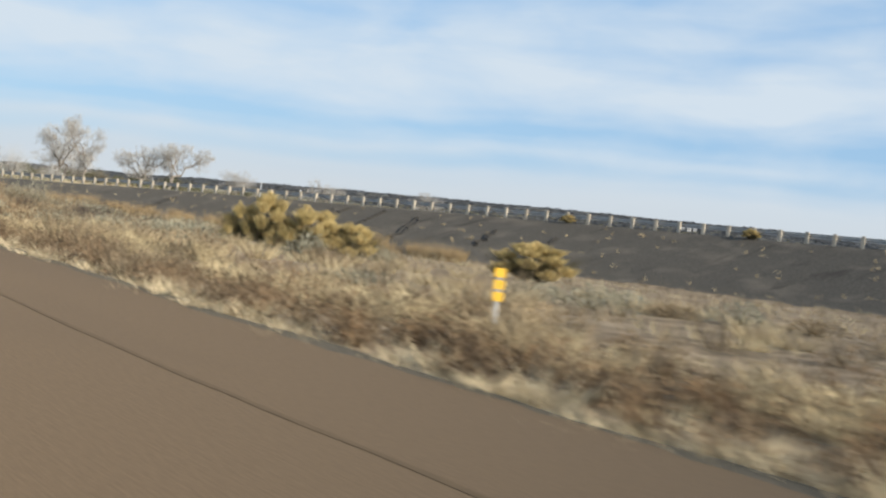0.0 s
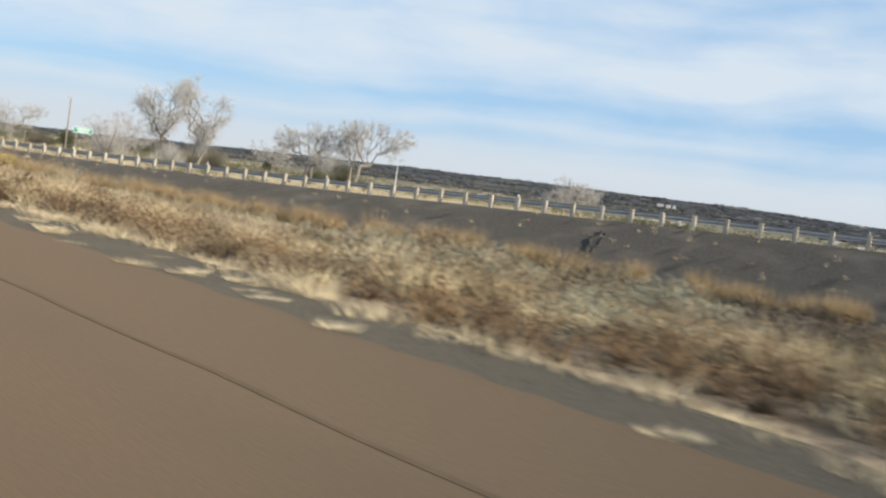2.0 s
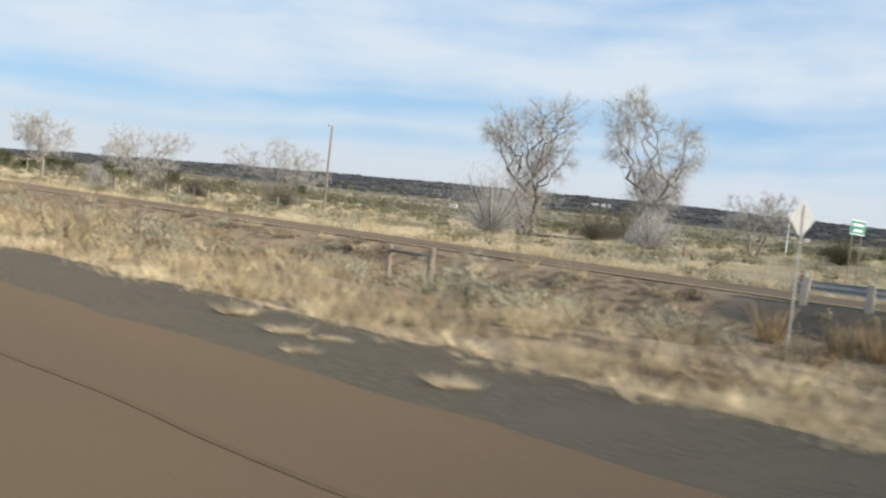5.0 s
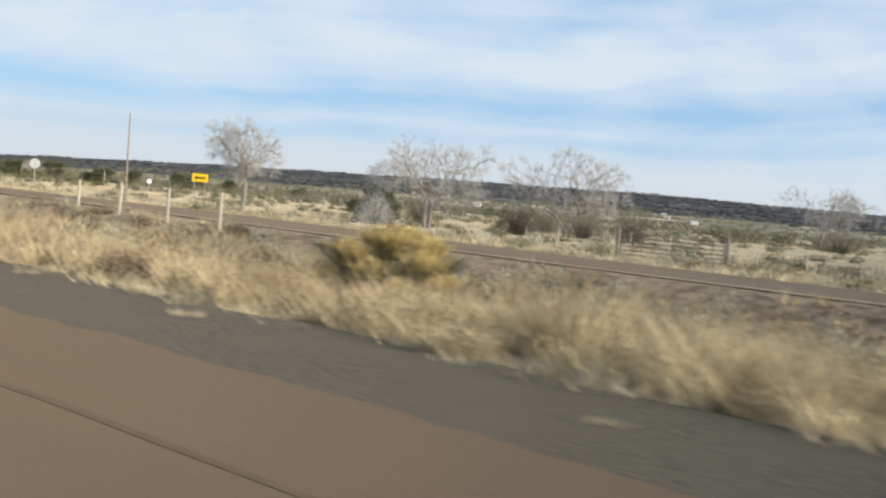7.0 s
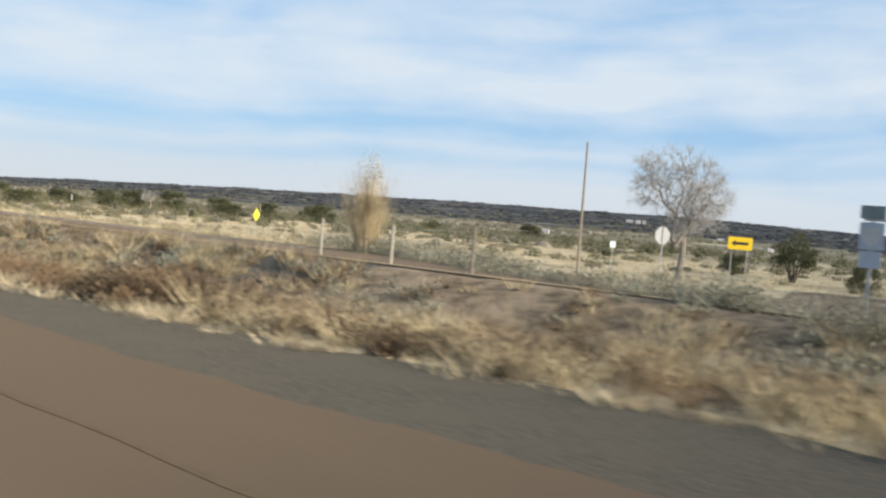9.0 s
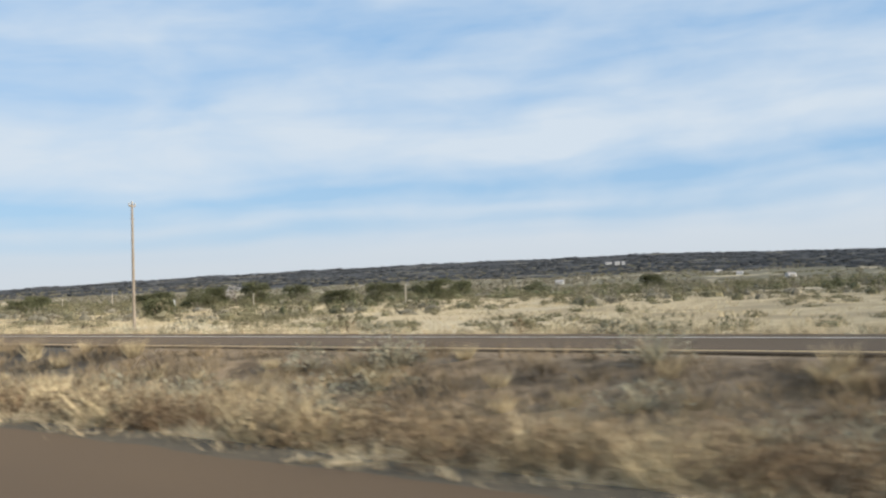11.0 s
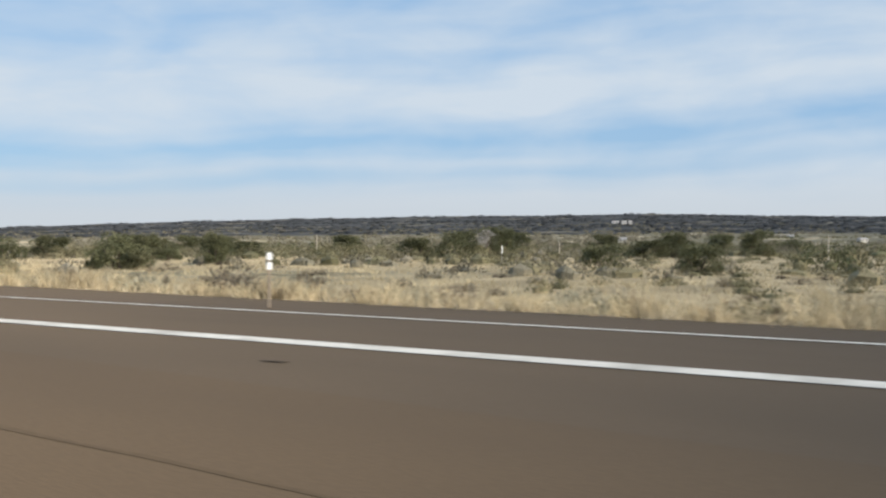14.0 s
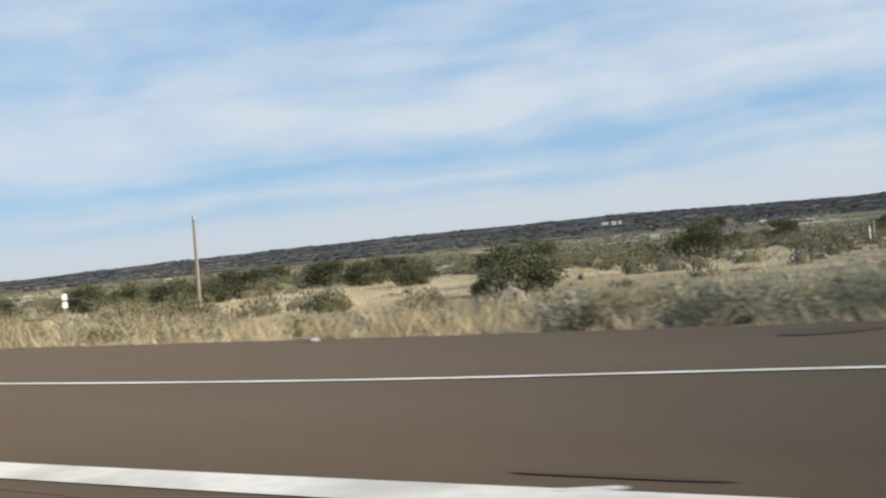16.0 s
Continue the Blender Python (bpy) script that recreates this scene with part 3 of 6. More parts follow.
def gully(x0, y0, x1, y1, w, seed):
    """A dark rill washed into the bank: a shallow channel between low crumbled rims."""
    r = random.Random(seed)
    n = 14
    v, f = [], []
    for i in range(n):
        t = i / (n - 1)
        cx_, cy_ = x0 + (x1 - x0) * t + r.gauss(0, 0.12), y0 + (y1 - y0) * t + r.gauss(0, 0.16)
        ww = w * (0.35 + 0.9 * math.sin(math.pi * min(1, 0.12 + t * 0.95))) * r.uniform(0.7, 1.3)
        for o, dz in ((-1.5, -0.05), (-1.0, 0.10), (-0.45, 0.02), (0.45, 0.02), (1.0, 0.13), (1.5, -0.05)):
            yy_ = cy_ + o * ww / 2
            v.append((cx_, yy_, float(height(np.array([cx_]), np.array([yy_]))[0]) + dz))
    for i in range(n - 1):
        for j in range(5):
            f.append((i * 6 + j, i * 6 + j + 1, i * 6 + j + 7, i * 6 + j + 6))
    ob = new("gully", mesh_from("gully", v, f, M_rill))
    tagged(ob, "dark eroded gully in the cinder bank", "gully", kind="structure")


for k, g in enumerate(((56.5, 74.7, 50.3, 70.6, 0.42), (54.1, 84.6, 47.6, 80.4, 0.36), (56.1, 79.4, 52.0, 77.6, 0.26), (54.9, 83.3, 51.0, 82.0, 0.24), (47.7, 103.1, 42.3, 100.2, 0.5), (57.5, 66.0, 53.0, 63.5, 0.25), (58.5, 60.5, 52.0, 57.0, 0.3))):
    gully(*g, 40 + k)

# ------------------------------------------------------------------ small mesh helpers
def box_bm(sx, sy, sz, bevel=0.0, z0=0.0, at=(0, 0, 0)):
    bm = bmesh.new()
    bmesh.ops.create_cube(bm, size=1)
    for v in bm.verts:
        v.co = Vector((v.co.x * sx + at[0], v.co.y * sy + at[1], (v.co.z + 0.5) * sz + z0 + at[2]))
    if bevel:
        bmesh.ops.bevel(bm, geom=bm.edges[:], offset=bevel, segments=2, affect="EDGES")
    return bm


def cyl_bm(r0, r1, h, n=10, z0=0.0, at=(0, 0)):
    bm = bmesh.new()
    rings = []
    for k in range(5):
        t = k / 4
        rr = r0 + (r1 - r0) * t
        rings.append([bm.verts.new((at[0] + rr * math.cos(i * 2 * math.pi / n), at[1] + rr * math.sin(i * 2 * math.pi / n), z0 + h * t)) for i in range(n)])
    for a, b2 in zip(rings, rings[1:]):
        for i in range(n):
            bm.faces.new((a[i], a[(i + 1) % n], b2[(i + 1) % n], b2[i]))
    bm.faces.new(rings[-1])
    bm.faces.new(rings[0][::-1])
    return bm


def plate_bm(outline, thick, y0=0.0):
    """A flat plate in the x-z plane, facing -y."""
    bm = bmesh.new()
    vs = [bm.verts.new((p[0], y0, p[1])) for p in outline]
    bm.faces.new(vs)
    ext = bmesh.ops.extrude_face_region(bm, geom=bm.faces[:])
    for v in ext["geom"]:
        if isinstance(v, bmesh.types.BMVert):
            v.co.y += thick
    bmesh.ops.recalc_face_normals(bm, faces=bm.faces[:])
    return bm


def rounded(w, h, r, zc=0.0, rot=0.0, n=5):
    pts = []
    for cx_, cz_, a0 in ((w / 2 - r, h / 2 - r, 0), (-w / 2 + r, h / 2 - r, 90), (-w / 2 + r, -h / 2 + r, 180), (w / 2 - r, -h / 2 + r, 270)):
        for k in range(n):
            a = radians(a0 + 90 * k / (n - 1))
            pts.append((cx_ + r * math.cos(a), cz_ + r * math.sin(a)))
    c, s2 = math.cos(radians(rot)), math.sin(radians(rot))
    return [(p[0] * c - p[1] * s2, p[0] * s2 + p[1] * c + zc) for p in pts]


def ground_at(x, y):
    return float(height(np.array([x]), np.array([y]))[0])


# ------------------------------------------------------------------ guardrail on the bank
def guardrail():
    th = math.degrees(math.atan(RAILS))
    rail = thing("guardrail", RAIL0, 166, -0.62, "galvanised guardrail on weathered grey wooden posts", "guardrail")
    post_me = None
    n = 88
    ys_ = [166 - 1.905 * math.cos(radians(th)) * k for k in range(n)]
    bm = box_bm(0.20, 0.24, 1.15, 0.012, -0.35)
    post_me = bpy.data.meshes.new("post")
    bm.to_mesh(post_me)
    bm.free()
    post_me.materials.append(M_postwood)
    bm = box_bm(0.12, 0.14, 0.36, 0.01, 0.36, (0.145, 0, 0))
    blk = bpy.data.meshes.new("block")
    bm.to_mesh(blk)
    bm.free()
    blk.materials.append(M_postwood)
    bm = box_bm(0.10, 0.03, 0.16, 0.008, 0.80, (-0.02, 0, 0))
    refl = bpy.data.meshes.new("reflector")
    bm.to_mesh(refl)
    bm.free()
    refl.materials.append(M_signwhite)
    for k, y in enumerate(ys_):
        p = part("post", post_me, None, rail)
        p.matrix_basis = pose(float(rail_x(y)) - RAIL0, y - 166, float(ramp_z(y)) + 0.62, rs.uniform(-1.5, 1.5), rs.uniform(-1.5, 1.5), th + rs.uniform(-3, 3))
        part("block", blk, None, p)
        if k in (0, 2, 4, 6, 8, 12, 16, 22, 30, 41):
            part("reflector", refl, None, p, "small white reflector")
    # W-shaped beam behind the posts
    prof = [(0.235, 0.40), (0.305, 0.44), (0.305, 0.49), (0.235, 0.535), (0.235, 0.575), (0.305, 0.62), (0.305, 0.67), (0.235, 0.71)]
    v, f = [], []
    yy = np.linspace(ys_[0] + 0.3, ys_[-1], 120)
    for y in yy:
        bx, bz = float(rail_x(y)) - RAIL0, float(ramp_z(y)) + 0.62
        for off, h in prof:
            v.append((bx + off, y - 166, bz + h))
    m = len(prof)
    for i in range(len(yy) - 1):
        for j in range(m - 1):
            f.append((i * m + j, i * m + j + 1, (i + 1) * m + j + 1, (i + 1) * m + j))
    part("beam", mesh_from("beam", v, f, M_galv), None, rail, "ribbed galvanised steel beam")


guardrail()


# ------------------------------------------------------------------ utility poles
def pole(x, y, z, top, label, head="", lean=0.0, name="utility_pole", r=0.14, m=None):
    h = top - z
    p = thing(name, x, y, z, label, "utility pole", "poles along the ramp")
    p.matrix_basis = pose(x, y, z, 0, lean, rs.uniform(0, 30))
    part("shaft", cyl_bm(r, r * 0.62, h + 0.3, 10, -0.3), m or M_pole, p)
    if head == "cross":
        part("insulator_bracket", box_bm(0.75, 0.09, 0.11, 0.01, h - 0.28), M_wood, p)
        for dx in (-0.33, 0.33):
            part("insulator", cyl_bm(0.065, 0.05, 0.22, 8, h - 0.17, (dx, 0)), M_galv, p)
        part("transformer_cap", cyl_bm(0.10, 0.06, 0.20, 8, h), M_galv, p)
        part("lower_bracket", box_bm(0.45, 0.06, 0.07, 0.008, h - 1.35), M_wood, p)
        part("conduit", cyl_bm(0.025, 0.025, h * 0.35, 6, h * 0.64, (0.13, 0.04)), M_galv, p)
    elif head == "lamp":
        part("arm", box_bm(0.55, 0.06, 0.06, 0.008, h - 0.08, (-0.22, 0, 0)), M_galv, p)
        part("lamp_head", box_bm(0.34, 0.2, 0.13, 0.03, h - 0.12, (-0.5, 0, 0)), M_galv, p, "grey street lamp head")
    elif head == "cap":
        part("cap", cyl_bm(0.10, 0.08, 0.28, 8, h - 0.05), M_galv, p)
        part("lower_bracket", box_bm(0.30, 0.06, 0.07, 0.008, h - 0.9), M_wood, p)
    return p


pole(52.3, 399.3, ground_at(52.3, 399.3), 9.0, "tall brown wooden utility pole with a bracket on top", "cross", 0.4, r=0.145)
pole(60.6, 309.0, ground_at(60.6, 309), 7.4, "bare weathered wooden utility pole beside the ramp", "", -0.8, r=0.105)
pole(68.0, 233.3, ground_at(68, 233.3), 7.5, "wooden pole with a small lamp arm", "lamp", 0.5, r=0.15)
pole(41.5, 500.2, ground_at(41.5, 500.2), 4.6, "thin leaning wooden utility pole with a cap", "cap", 1.2, r=0.13)
pole(142.5, 550, ground_at(142.5, 550), 1.9, "short pale wooden fence pole on the plain", "", 0, "fence_pole", 0.12, M_postwood)
pole(147.7, 582, ground_at(147.7, 582), 1.2, "short pale wooden fence pole on the plain", "", 0, "fence_pole", 0.10, M_postwood)
pole(140, 452.2, ground_at(140, 452.2), 1.7, "short pale wooden fence pole on the plain", "", 0, "fence_pole", 0.11, M_postwood)
pole(139, 493, ground_at(139, 493), 0.8, "short pale wooden fence pole on the plain", "", 0, "fence_pole", 0.10, M_postwood)
pole(115.7, 210.3, ground_at(115.7, 210.3), 4.2, "pale thin pole among the trees", "", 0.6, "fence_pole", 0.09, M_signwhite)


# ------------------------------------------------------------------ signs
def post_u(parent, h, x=0.0, y=0.03, m=None, w=0.06):
    """A folded steel sign post."""
    bm = box_bm(w, 0.035, h + 0.3, 0.006, -0.3, (x, y, 0))
    return part("post", bm, m or M_galv, parent)


def merge_sign():
    z = ground_at(8.3, 357.9)
    s_ = thing("merge_sign", 8.3, 357.9, z, "yellow diamond merge sign with black arrow on two steel posts", "road sign", rz=2)
    s_.matrix_basis = pose(8.42, 357.9, z, 0, -4, 2)
    c = 2.86 - z
    for dx in (-0.33, 0.33):
        post_u(s_, c - 0.30, dx, 0.03, None, 0.065)
    part("panel", plate_bm(rounded(0.914, 0.914, 0.05, c, 45), 0.006), M_signyellow, s_)
    part("border", plate_border(0.914, 0.05, c), M_black, s_)
    arrow = [(-0.045, -0.42), (0.045, -0.42), (0.045, -0.10), (0.20, -0.30), (0.265, -0.25), (0.045, 0.02), (0.045, 0.10), (0.17, 0.10), (0, 0.42), (-0.17, 0.10), (-0.045, 0.10)]
    part("arrow", plate_bm([(p[0], p[1] + c) for p in arrow], 0.003, -0.005), M_black, s_, "black merging arrow")


def plate_border(w, r, zc, t=0.018, inset=0.022, rot=45):
    bm = bmesh.new()
    a = [bm.verts.new((p[0], -0.004, p[1])) for p in rounded(w - 2 * inset, w - 2 * inset, r, zc, rot)]
    b2 = [bm.verts.new((p[0], -0.004, p[1])) for p in rounded(w - 2 * inset - 2 * t, w - 2 * inset - 2 * t, r, zc, rot)]
    n = len(a)
    for i in range(n):
        bm.faces.new((a[i], a[(i + 1) % n], b2[(i + 1) % n], b2[i]))
    return bm


merge_sign()


def mile_marker():
    z = ground_at(7.35, 234.2)
    s_ = thing("mile_marker", 7.35, 234.2, z, "green mile marker with white digits 342 on a steel post", "road sign", rz=20)
    zt, zb = 1.78 - z, 0.78 - z
    post_u(s_, zt - 0.02)
    part("backing", plate_bm(rounded(0.30, zt - zb, 0.02, (zt + zb) / 2), 0.006, 0.003), M_signwhite, s_)
    part("panel", plate_bm(rounded(0.27, zt - zb - 0.02, 0.02, (zt + zb) / 2), 0.004, -0.003), M_green, s_)
    part("heading_bar", plate_bm(rounded(0.20, 0.055, 0.01, zt - 0.10), 0.003, -0.007), M_signwhite, s_)
    for k, ch in enumerate("342"):
        cu = bpy.data.curves.new("digit", "FONT")
        cu.body, cu.size, cu.align_x, cu.align_y, cu.extrude, cu.offset = ch, 0.30, "CENTER", "CENTER", 0.002, 0.008
        cu.materials.append(M_signwhite)
        d = new("digit", cu)
        d.parent = s_
        d.matrix_basis = pose(0, -0.009, zt - 0.335 - 0.255 * k, 90, 0, 0)


mile_marker()


def arrow_sign():
    x, y = 61.6, 297.6
    z = ground_at(x, y)
    s_ = thing("arrow_sign", x, y, z, "yellow sign with a black arrow beside a bare tree", "road sign", rz=-42)
    c = 1.44 - z
    for dx in (-0.5, 0.5):
        post_u(s_, c + 0.2, dx)
    part("panel", plate_bm(rounded(1.52, 0.76, 0.05, c), 0.006), M_signyellow, s_)
    ar = [(-0.56, 0), (-0.28, 0.20), (-0.30, 0.085), (0.52, 0.085), (0.52, -0.085), (-0.30, -0.085), (-0.28, -0.20)]
    part("arrow", plate_bm([(p[0], p[1] + c) for p in ar], 0.003, -0.005), M_black, s_, "black arrow")


arrow_sign()


def back_sign(name, x, y, c_world, outline, rz, label, m=None, post_m=None):
    """A sign seen from behind: plate, stiffener and post towards the viewer."""
    z = ground_at(x, y)
    s_ = thing(name, x, y, z, label, "road sign", rz=rz)
    c = c_world - z
    part("panel", plate_bm([(p[0], p[1] + c) for p in outline], 0.006, 0.03), m or M_alu, s_)
    post_u(s_, c + 0.38, 0, 0.005, post_m, 0.05)
    return s_


diam = lambda w: rounded(w, w, 0.05, 0, 45)
octagon = [(0.405 * math.cos(radians(22.5 + 45 * k)), 0.405 * math.sin(radians(22.5 + 45 * k))) for k in range(8)]
back_sign("stop_sign_back", 41.2, 289.9, 1.43, octagon, -20, "octagonal stop sign seen from its bare metal back")
back_sign("diamond_sign_back", 25.4, 375.5, 1.20, diam(0.76), 9, "diamond road sign seen from its grey metal back", M_bluegrey)
back_sign("diamond_sign_back", 28.0, 164.3, 1.85, diam(0.76), -12, "pale diamond road sign seen from its metal back")


def yellow_diamond():
    x, y = 54.7, 337.4
    z = ground_at(x, y)
    s_ = thing("warning_sign", x, y, z, "small yellow diamond warning sign on a short post", "road sign", rz=23)
    c = max(0.50 - z, 1.2)
    post_u(s_, c)
    part("panel", plate_bm(rounded(0.762, 0.762, 0.04, c, 45), 0.006), M_lemon, s_)


yellow_diamond()


def street_name_sign():
    x, y = 44.7, 170.3
    z = ground_at(x, y)
    s_ = thing("guide_sign", x, y, z, "green guide sign with white lettering bars on one post", "road sign", rz=9)
    c = 2.08 - z
    for dx in (-0.7, 0.7):
        post_u(s_, c + 0.2, dx, 0.03, M_wood, 0.09)
    part("panel", plate_bm(rounded(2.06, 0.52, 0.05, c), 0.006), M_green, s_)
    part("border", plate_bm(rounded(2.14, 0.60, 0.06, c), 0.003, 0.004), M_signwhite, s_)
    for zz, w in ((0.11, 1.6), (-0.12, 1.3)):
        part("lettering_bar", plate_bm(rounded(w, 0.11, 0.02, c + zz), 0.002, -0.004), M_signwhite, s_)


street_name_sign()


def route_assembly():
    """Two columns of route plates under dark header plates, on two posts tied by a bar."""
    x, y = 24.75, 273.35
    z = ground_at(x, y)
    s_ = thing("route_sign", x, y, z, "blue-grey route sign plates under dark green header plates", "road sign", rz=-88)
    t = 2.40 - z
    part("tie_bar", box_bm(1.2, 0.04, 0.05, 0.008, t - 0.36, (0, 0.04, 0)), M_galv, s_)
    for dx in (-0.39, 0.39):
        post_u(s_, t - 0.05, dx, 0.05, M_galv, 0.08)
        part("header", plate_bm([(p[0] + dx, p[1]) for p in rounded(0.58, 0.30, 0.02, t - 0.16)], 0.008), M_darkplate, s_, "dark green header plate")
        pn = part("panel", plate_bm([(p[0] + dx, p[1]) for p in rounded(0.56, 0.62, 0.03, t - 0.70)], 0.008), M_bluegrey, s_)
        sh = [(-0.30, 0.20), (-0.20, 0.28), (0, 0.24), (0.20, 0.28), (0.30, 0.20), (0.32, 0.0), (0.20, -0.22), (0, -0.33), (-0.20, -0.22), (-0.32, 0.0)]
        part("shield", plate_bm([(p[0] * 0.75 + dx, p[1] * 0.75 + t - 0.70) for p in sh], 0.003, -0.005), M_alu, pn, "pale shield")
        part("arrow_plate", plate_bm([(p[0] + dx, p[1]) for p in rounded(0.50, 0.38, 0.03, t - 1.23)], 0.008), M_bluegrey, s_, "small blue-grey arrow plate")


route_assembly()


def marker(name, x, y, base, top, w, m, label, bands=0, post_m=None, band_h=0.0):
    s_ = thing(name, x, y, base, label, "road marker", "", rz=rs.uniform(-25, -5))
    h = top - base
    part("post", box_bm(0.05, 0.03, h - 0.02 + 0.2, 0.006, -0.2, (0, 0.02, 0)), post_m or m, s_)
    if bands:
        bh = band_h or h * 0.62 / bands
        for k in range(bands):
            part("plate", plate_bm(rounded(w, bh * 0.78, 0.02, h - bh * (k + 0.5)), 0.01), m, s_)
    else:
        part("plate", plate_bm(rounded(w, h * 0.5, 0.02, h * 0.75), 0.01), m, s_)
    return s_


gz = ground_at
marker("object_marker", 8.61, 9.75, gz(8.61, 9.75), 0.70, 0.145, M_delin, "object marker with three yellow squares in dry weeds", 3, M_galv, 0.14)
marker("object_marker", 11.9, 259.2, gz(11.9, 259.2), 0.92, 0.15, M_delin, "yellow delineator plate on a steel post in dry weeds", 1, M_postwood, 0.42)
marker("object_marker", 7.95, 135.85, gz(7.95, 135.85), 0.84, 0.09, M_signyellow, "yellow object marker plate on a post in tan grass", 1, M_postwood, 0.40)
marker("plastic_marker", 14.8, 427.2, gz(14.8, 427.2), 0.72, 0.12, M_delin, "tall yellow plastic marker post beside the ramp", 0)
marker("delineator", 6.2, 291.9, gz(6.2, 291.9), 1.0, 0.12, M_signwhite, "white-topped delineator post at the road edge", 1, M_galv, 0.16)
marker("delineator", 8.84, 372.53, gz(8.84, 372.53), 0.98, 0.08, M_galv, "weathered grey delineator post at the nose of the gore", 1, M_galv, 0.2)
marker("delineator", 15.14, 383.4, gz(15.14, 383.4), 0.9, 0.09, M_signwhite, "white-topped delineator on a thin weathered post in dry grass", 1, M_wood, 0.16)
marker("delineator", 12.95, 411.9, gz(12.95, 411.9), 0.98, 0.11, M_signwhite, "white-topped delineator post beside the ramp", 2, M_wood, 0.17)
marker("delineator", 13.2, 469.0, gz(13.2, 469.0) + 0.1, 1.12, 0.11, M_signwhite, "white-topped delineator post beside the ramp", 2, M_wood, 0.17)
marker("utility_marker", 115.7, 485.9, gz(115.7, 485.9), 0.5, 0.14, M_signwhite, "small white marker in the field grass", 1, M_galv)
marker("utility_marker", 62.3, 307.5, gz(62.3, 307.5), 0.95, 0.42, M_signwhite, "white notice panel on a post by the pole", 1, M_galv, 0.55)


# ------------------------------------------------------------------ old fence posts, gate, culvert
def fence_posts():
    for k, (x, y) in enumerate(((22.1, 247.9), (22.2, 245.0), (22.1, 241.6), (22.2, 238.6))):
        z = gz(x, y)
        p = part("fence_post", cyl_bm(0.060, 0.052, 0.82 - z + 0.25 + 0.04 * (k % 2), 9, -0.25), M_postwood)
        p.matrix_basis = pose(x, y, z, rs.uniform(-2, 2), rs.uniform(-2, 2), rs.uniform(0, 90))
        tagged(p, "pale round wooden fence post in dry grass", "fence post", "old fence posts by the ramp")
    b = thing("fence_brace", 21.4, 171.5, gz(21.4, 171.5), "weathered wooden fence corner brace in the weeds", "fence")
    part("post", cyl_bm(0.10, 0.09, 1.5, 9, -0.3), M_wood, b)
    part("post", cyl_bm(0.09, 0.08, 1.4, 9, -0.3, (0.2, 1.9)), M_wood, b)
    r = part("rail", cyl_bm(0.06, 0.055, 1.95, 8), M_wood, b)
    r.matrix_basis = pose(0.0, 0.0, 0.95, -90, 0, -6)


fence_posts()


def wire_fence(name, x0, y0, x1, y1, n, label):
    f = thing(name, x0, y0, 0, label, "fence")
    tops = []
    for k in range(n):
        t = k / (n - 1)
        x, y = x0 + (x1 - x0) * t, y0 + (y1 - y0) * t
        z = gz(x, y)
        part("post", cyl_bm(0.045, 0.04, 1.45, 7, z - 0.25, (x - x0, y - y0)), M_postwood if k % 3 else M_wood, f)
        tops.append((x - x0, y - y0, z + 1.1))
    for dz in (0.0, -0.32, -0.64):
        v, fc = [], []
        for i, p in enumerate(tops):
            for a in range(3):
                v.append((p[0] + 0.006 * math.cos(a * 2.09), p[1], p[2] + dz + 0.006 * math.sin(a * 2.09)))
        for i in range(n - 1):
            for a in range(3):
                b2 = (a + 1) % 3
                fc.append((i * 3 + a, i * 3 + b2, i * 3 + 3 + b2, i * 3 + 3 + a))
        part("wire", mesh_from("wire", v, fc, M_galv), None, f)


wire_fence("wire_fence", 20.7, 282.1, 20.75, 288.1, 3, "low wire fence with thin wooden posts at the ditch")
wire_fence("field_fence", 56, 222, 60, 256, 12, "low wire fence with thin wooden posts at the field edge")


def gate():
    x0, y0, x1, y1 = 45.6, 232.6, 44.2, 237.6
    g = thing("pipe_gate", x0, y0, gz(x0, y0), "rusty five-bar pipe gate between wooden posts", "gate")
    ln = math.hypot(x1 - x0, y1 - y0)
    rz_ = math.degrees(math.atan2(y1 - y0, x1 - x0))
    for t in (0, 1):
        part("gate_post", cyl_bm(0.10, 0.09, 1.65, 9, -0.3, ((x1 - x0) * t, (y1 - y0) * t)), M_wood, g)
    fr = part("gate_frame", box_bm(0.05, 0.05, 1.1, 0.01, 0.15, (0.15, 0, 0)), M_rust, g)
    fr.matrix_basis = pose(0, 0, 0, 0, 0, rz_)
    for k in range(6):
        bar = part("bar", box_bm(ln - 0.3, 0.045, 0.045, 0.012, 0.15 + 0.2 * k, (ln / 2, 0, 0)), M_rust, g)
        bar.matrix_basis = pose(0, 0, 0, 0, 0, rz_)
    e = part("gate_end", box_bm(0.05, 0.05, 1.1, 0.01, 0.15, (ln - 0.15, 0, 0)), M_rust, g)
    e.matrix_basis = pose(0, 0, 0, 0, 0, rz_)


gate()


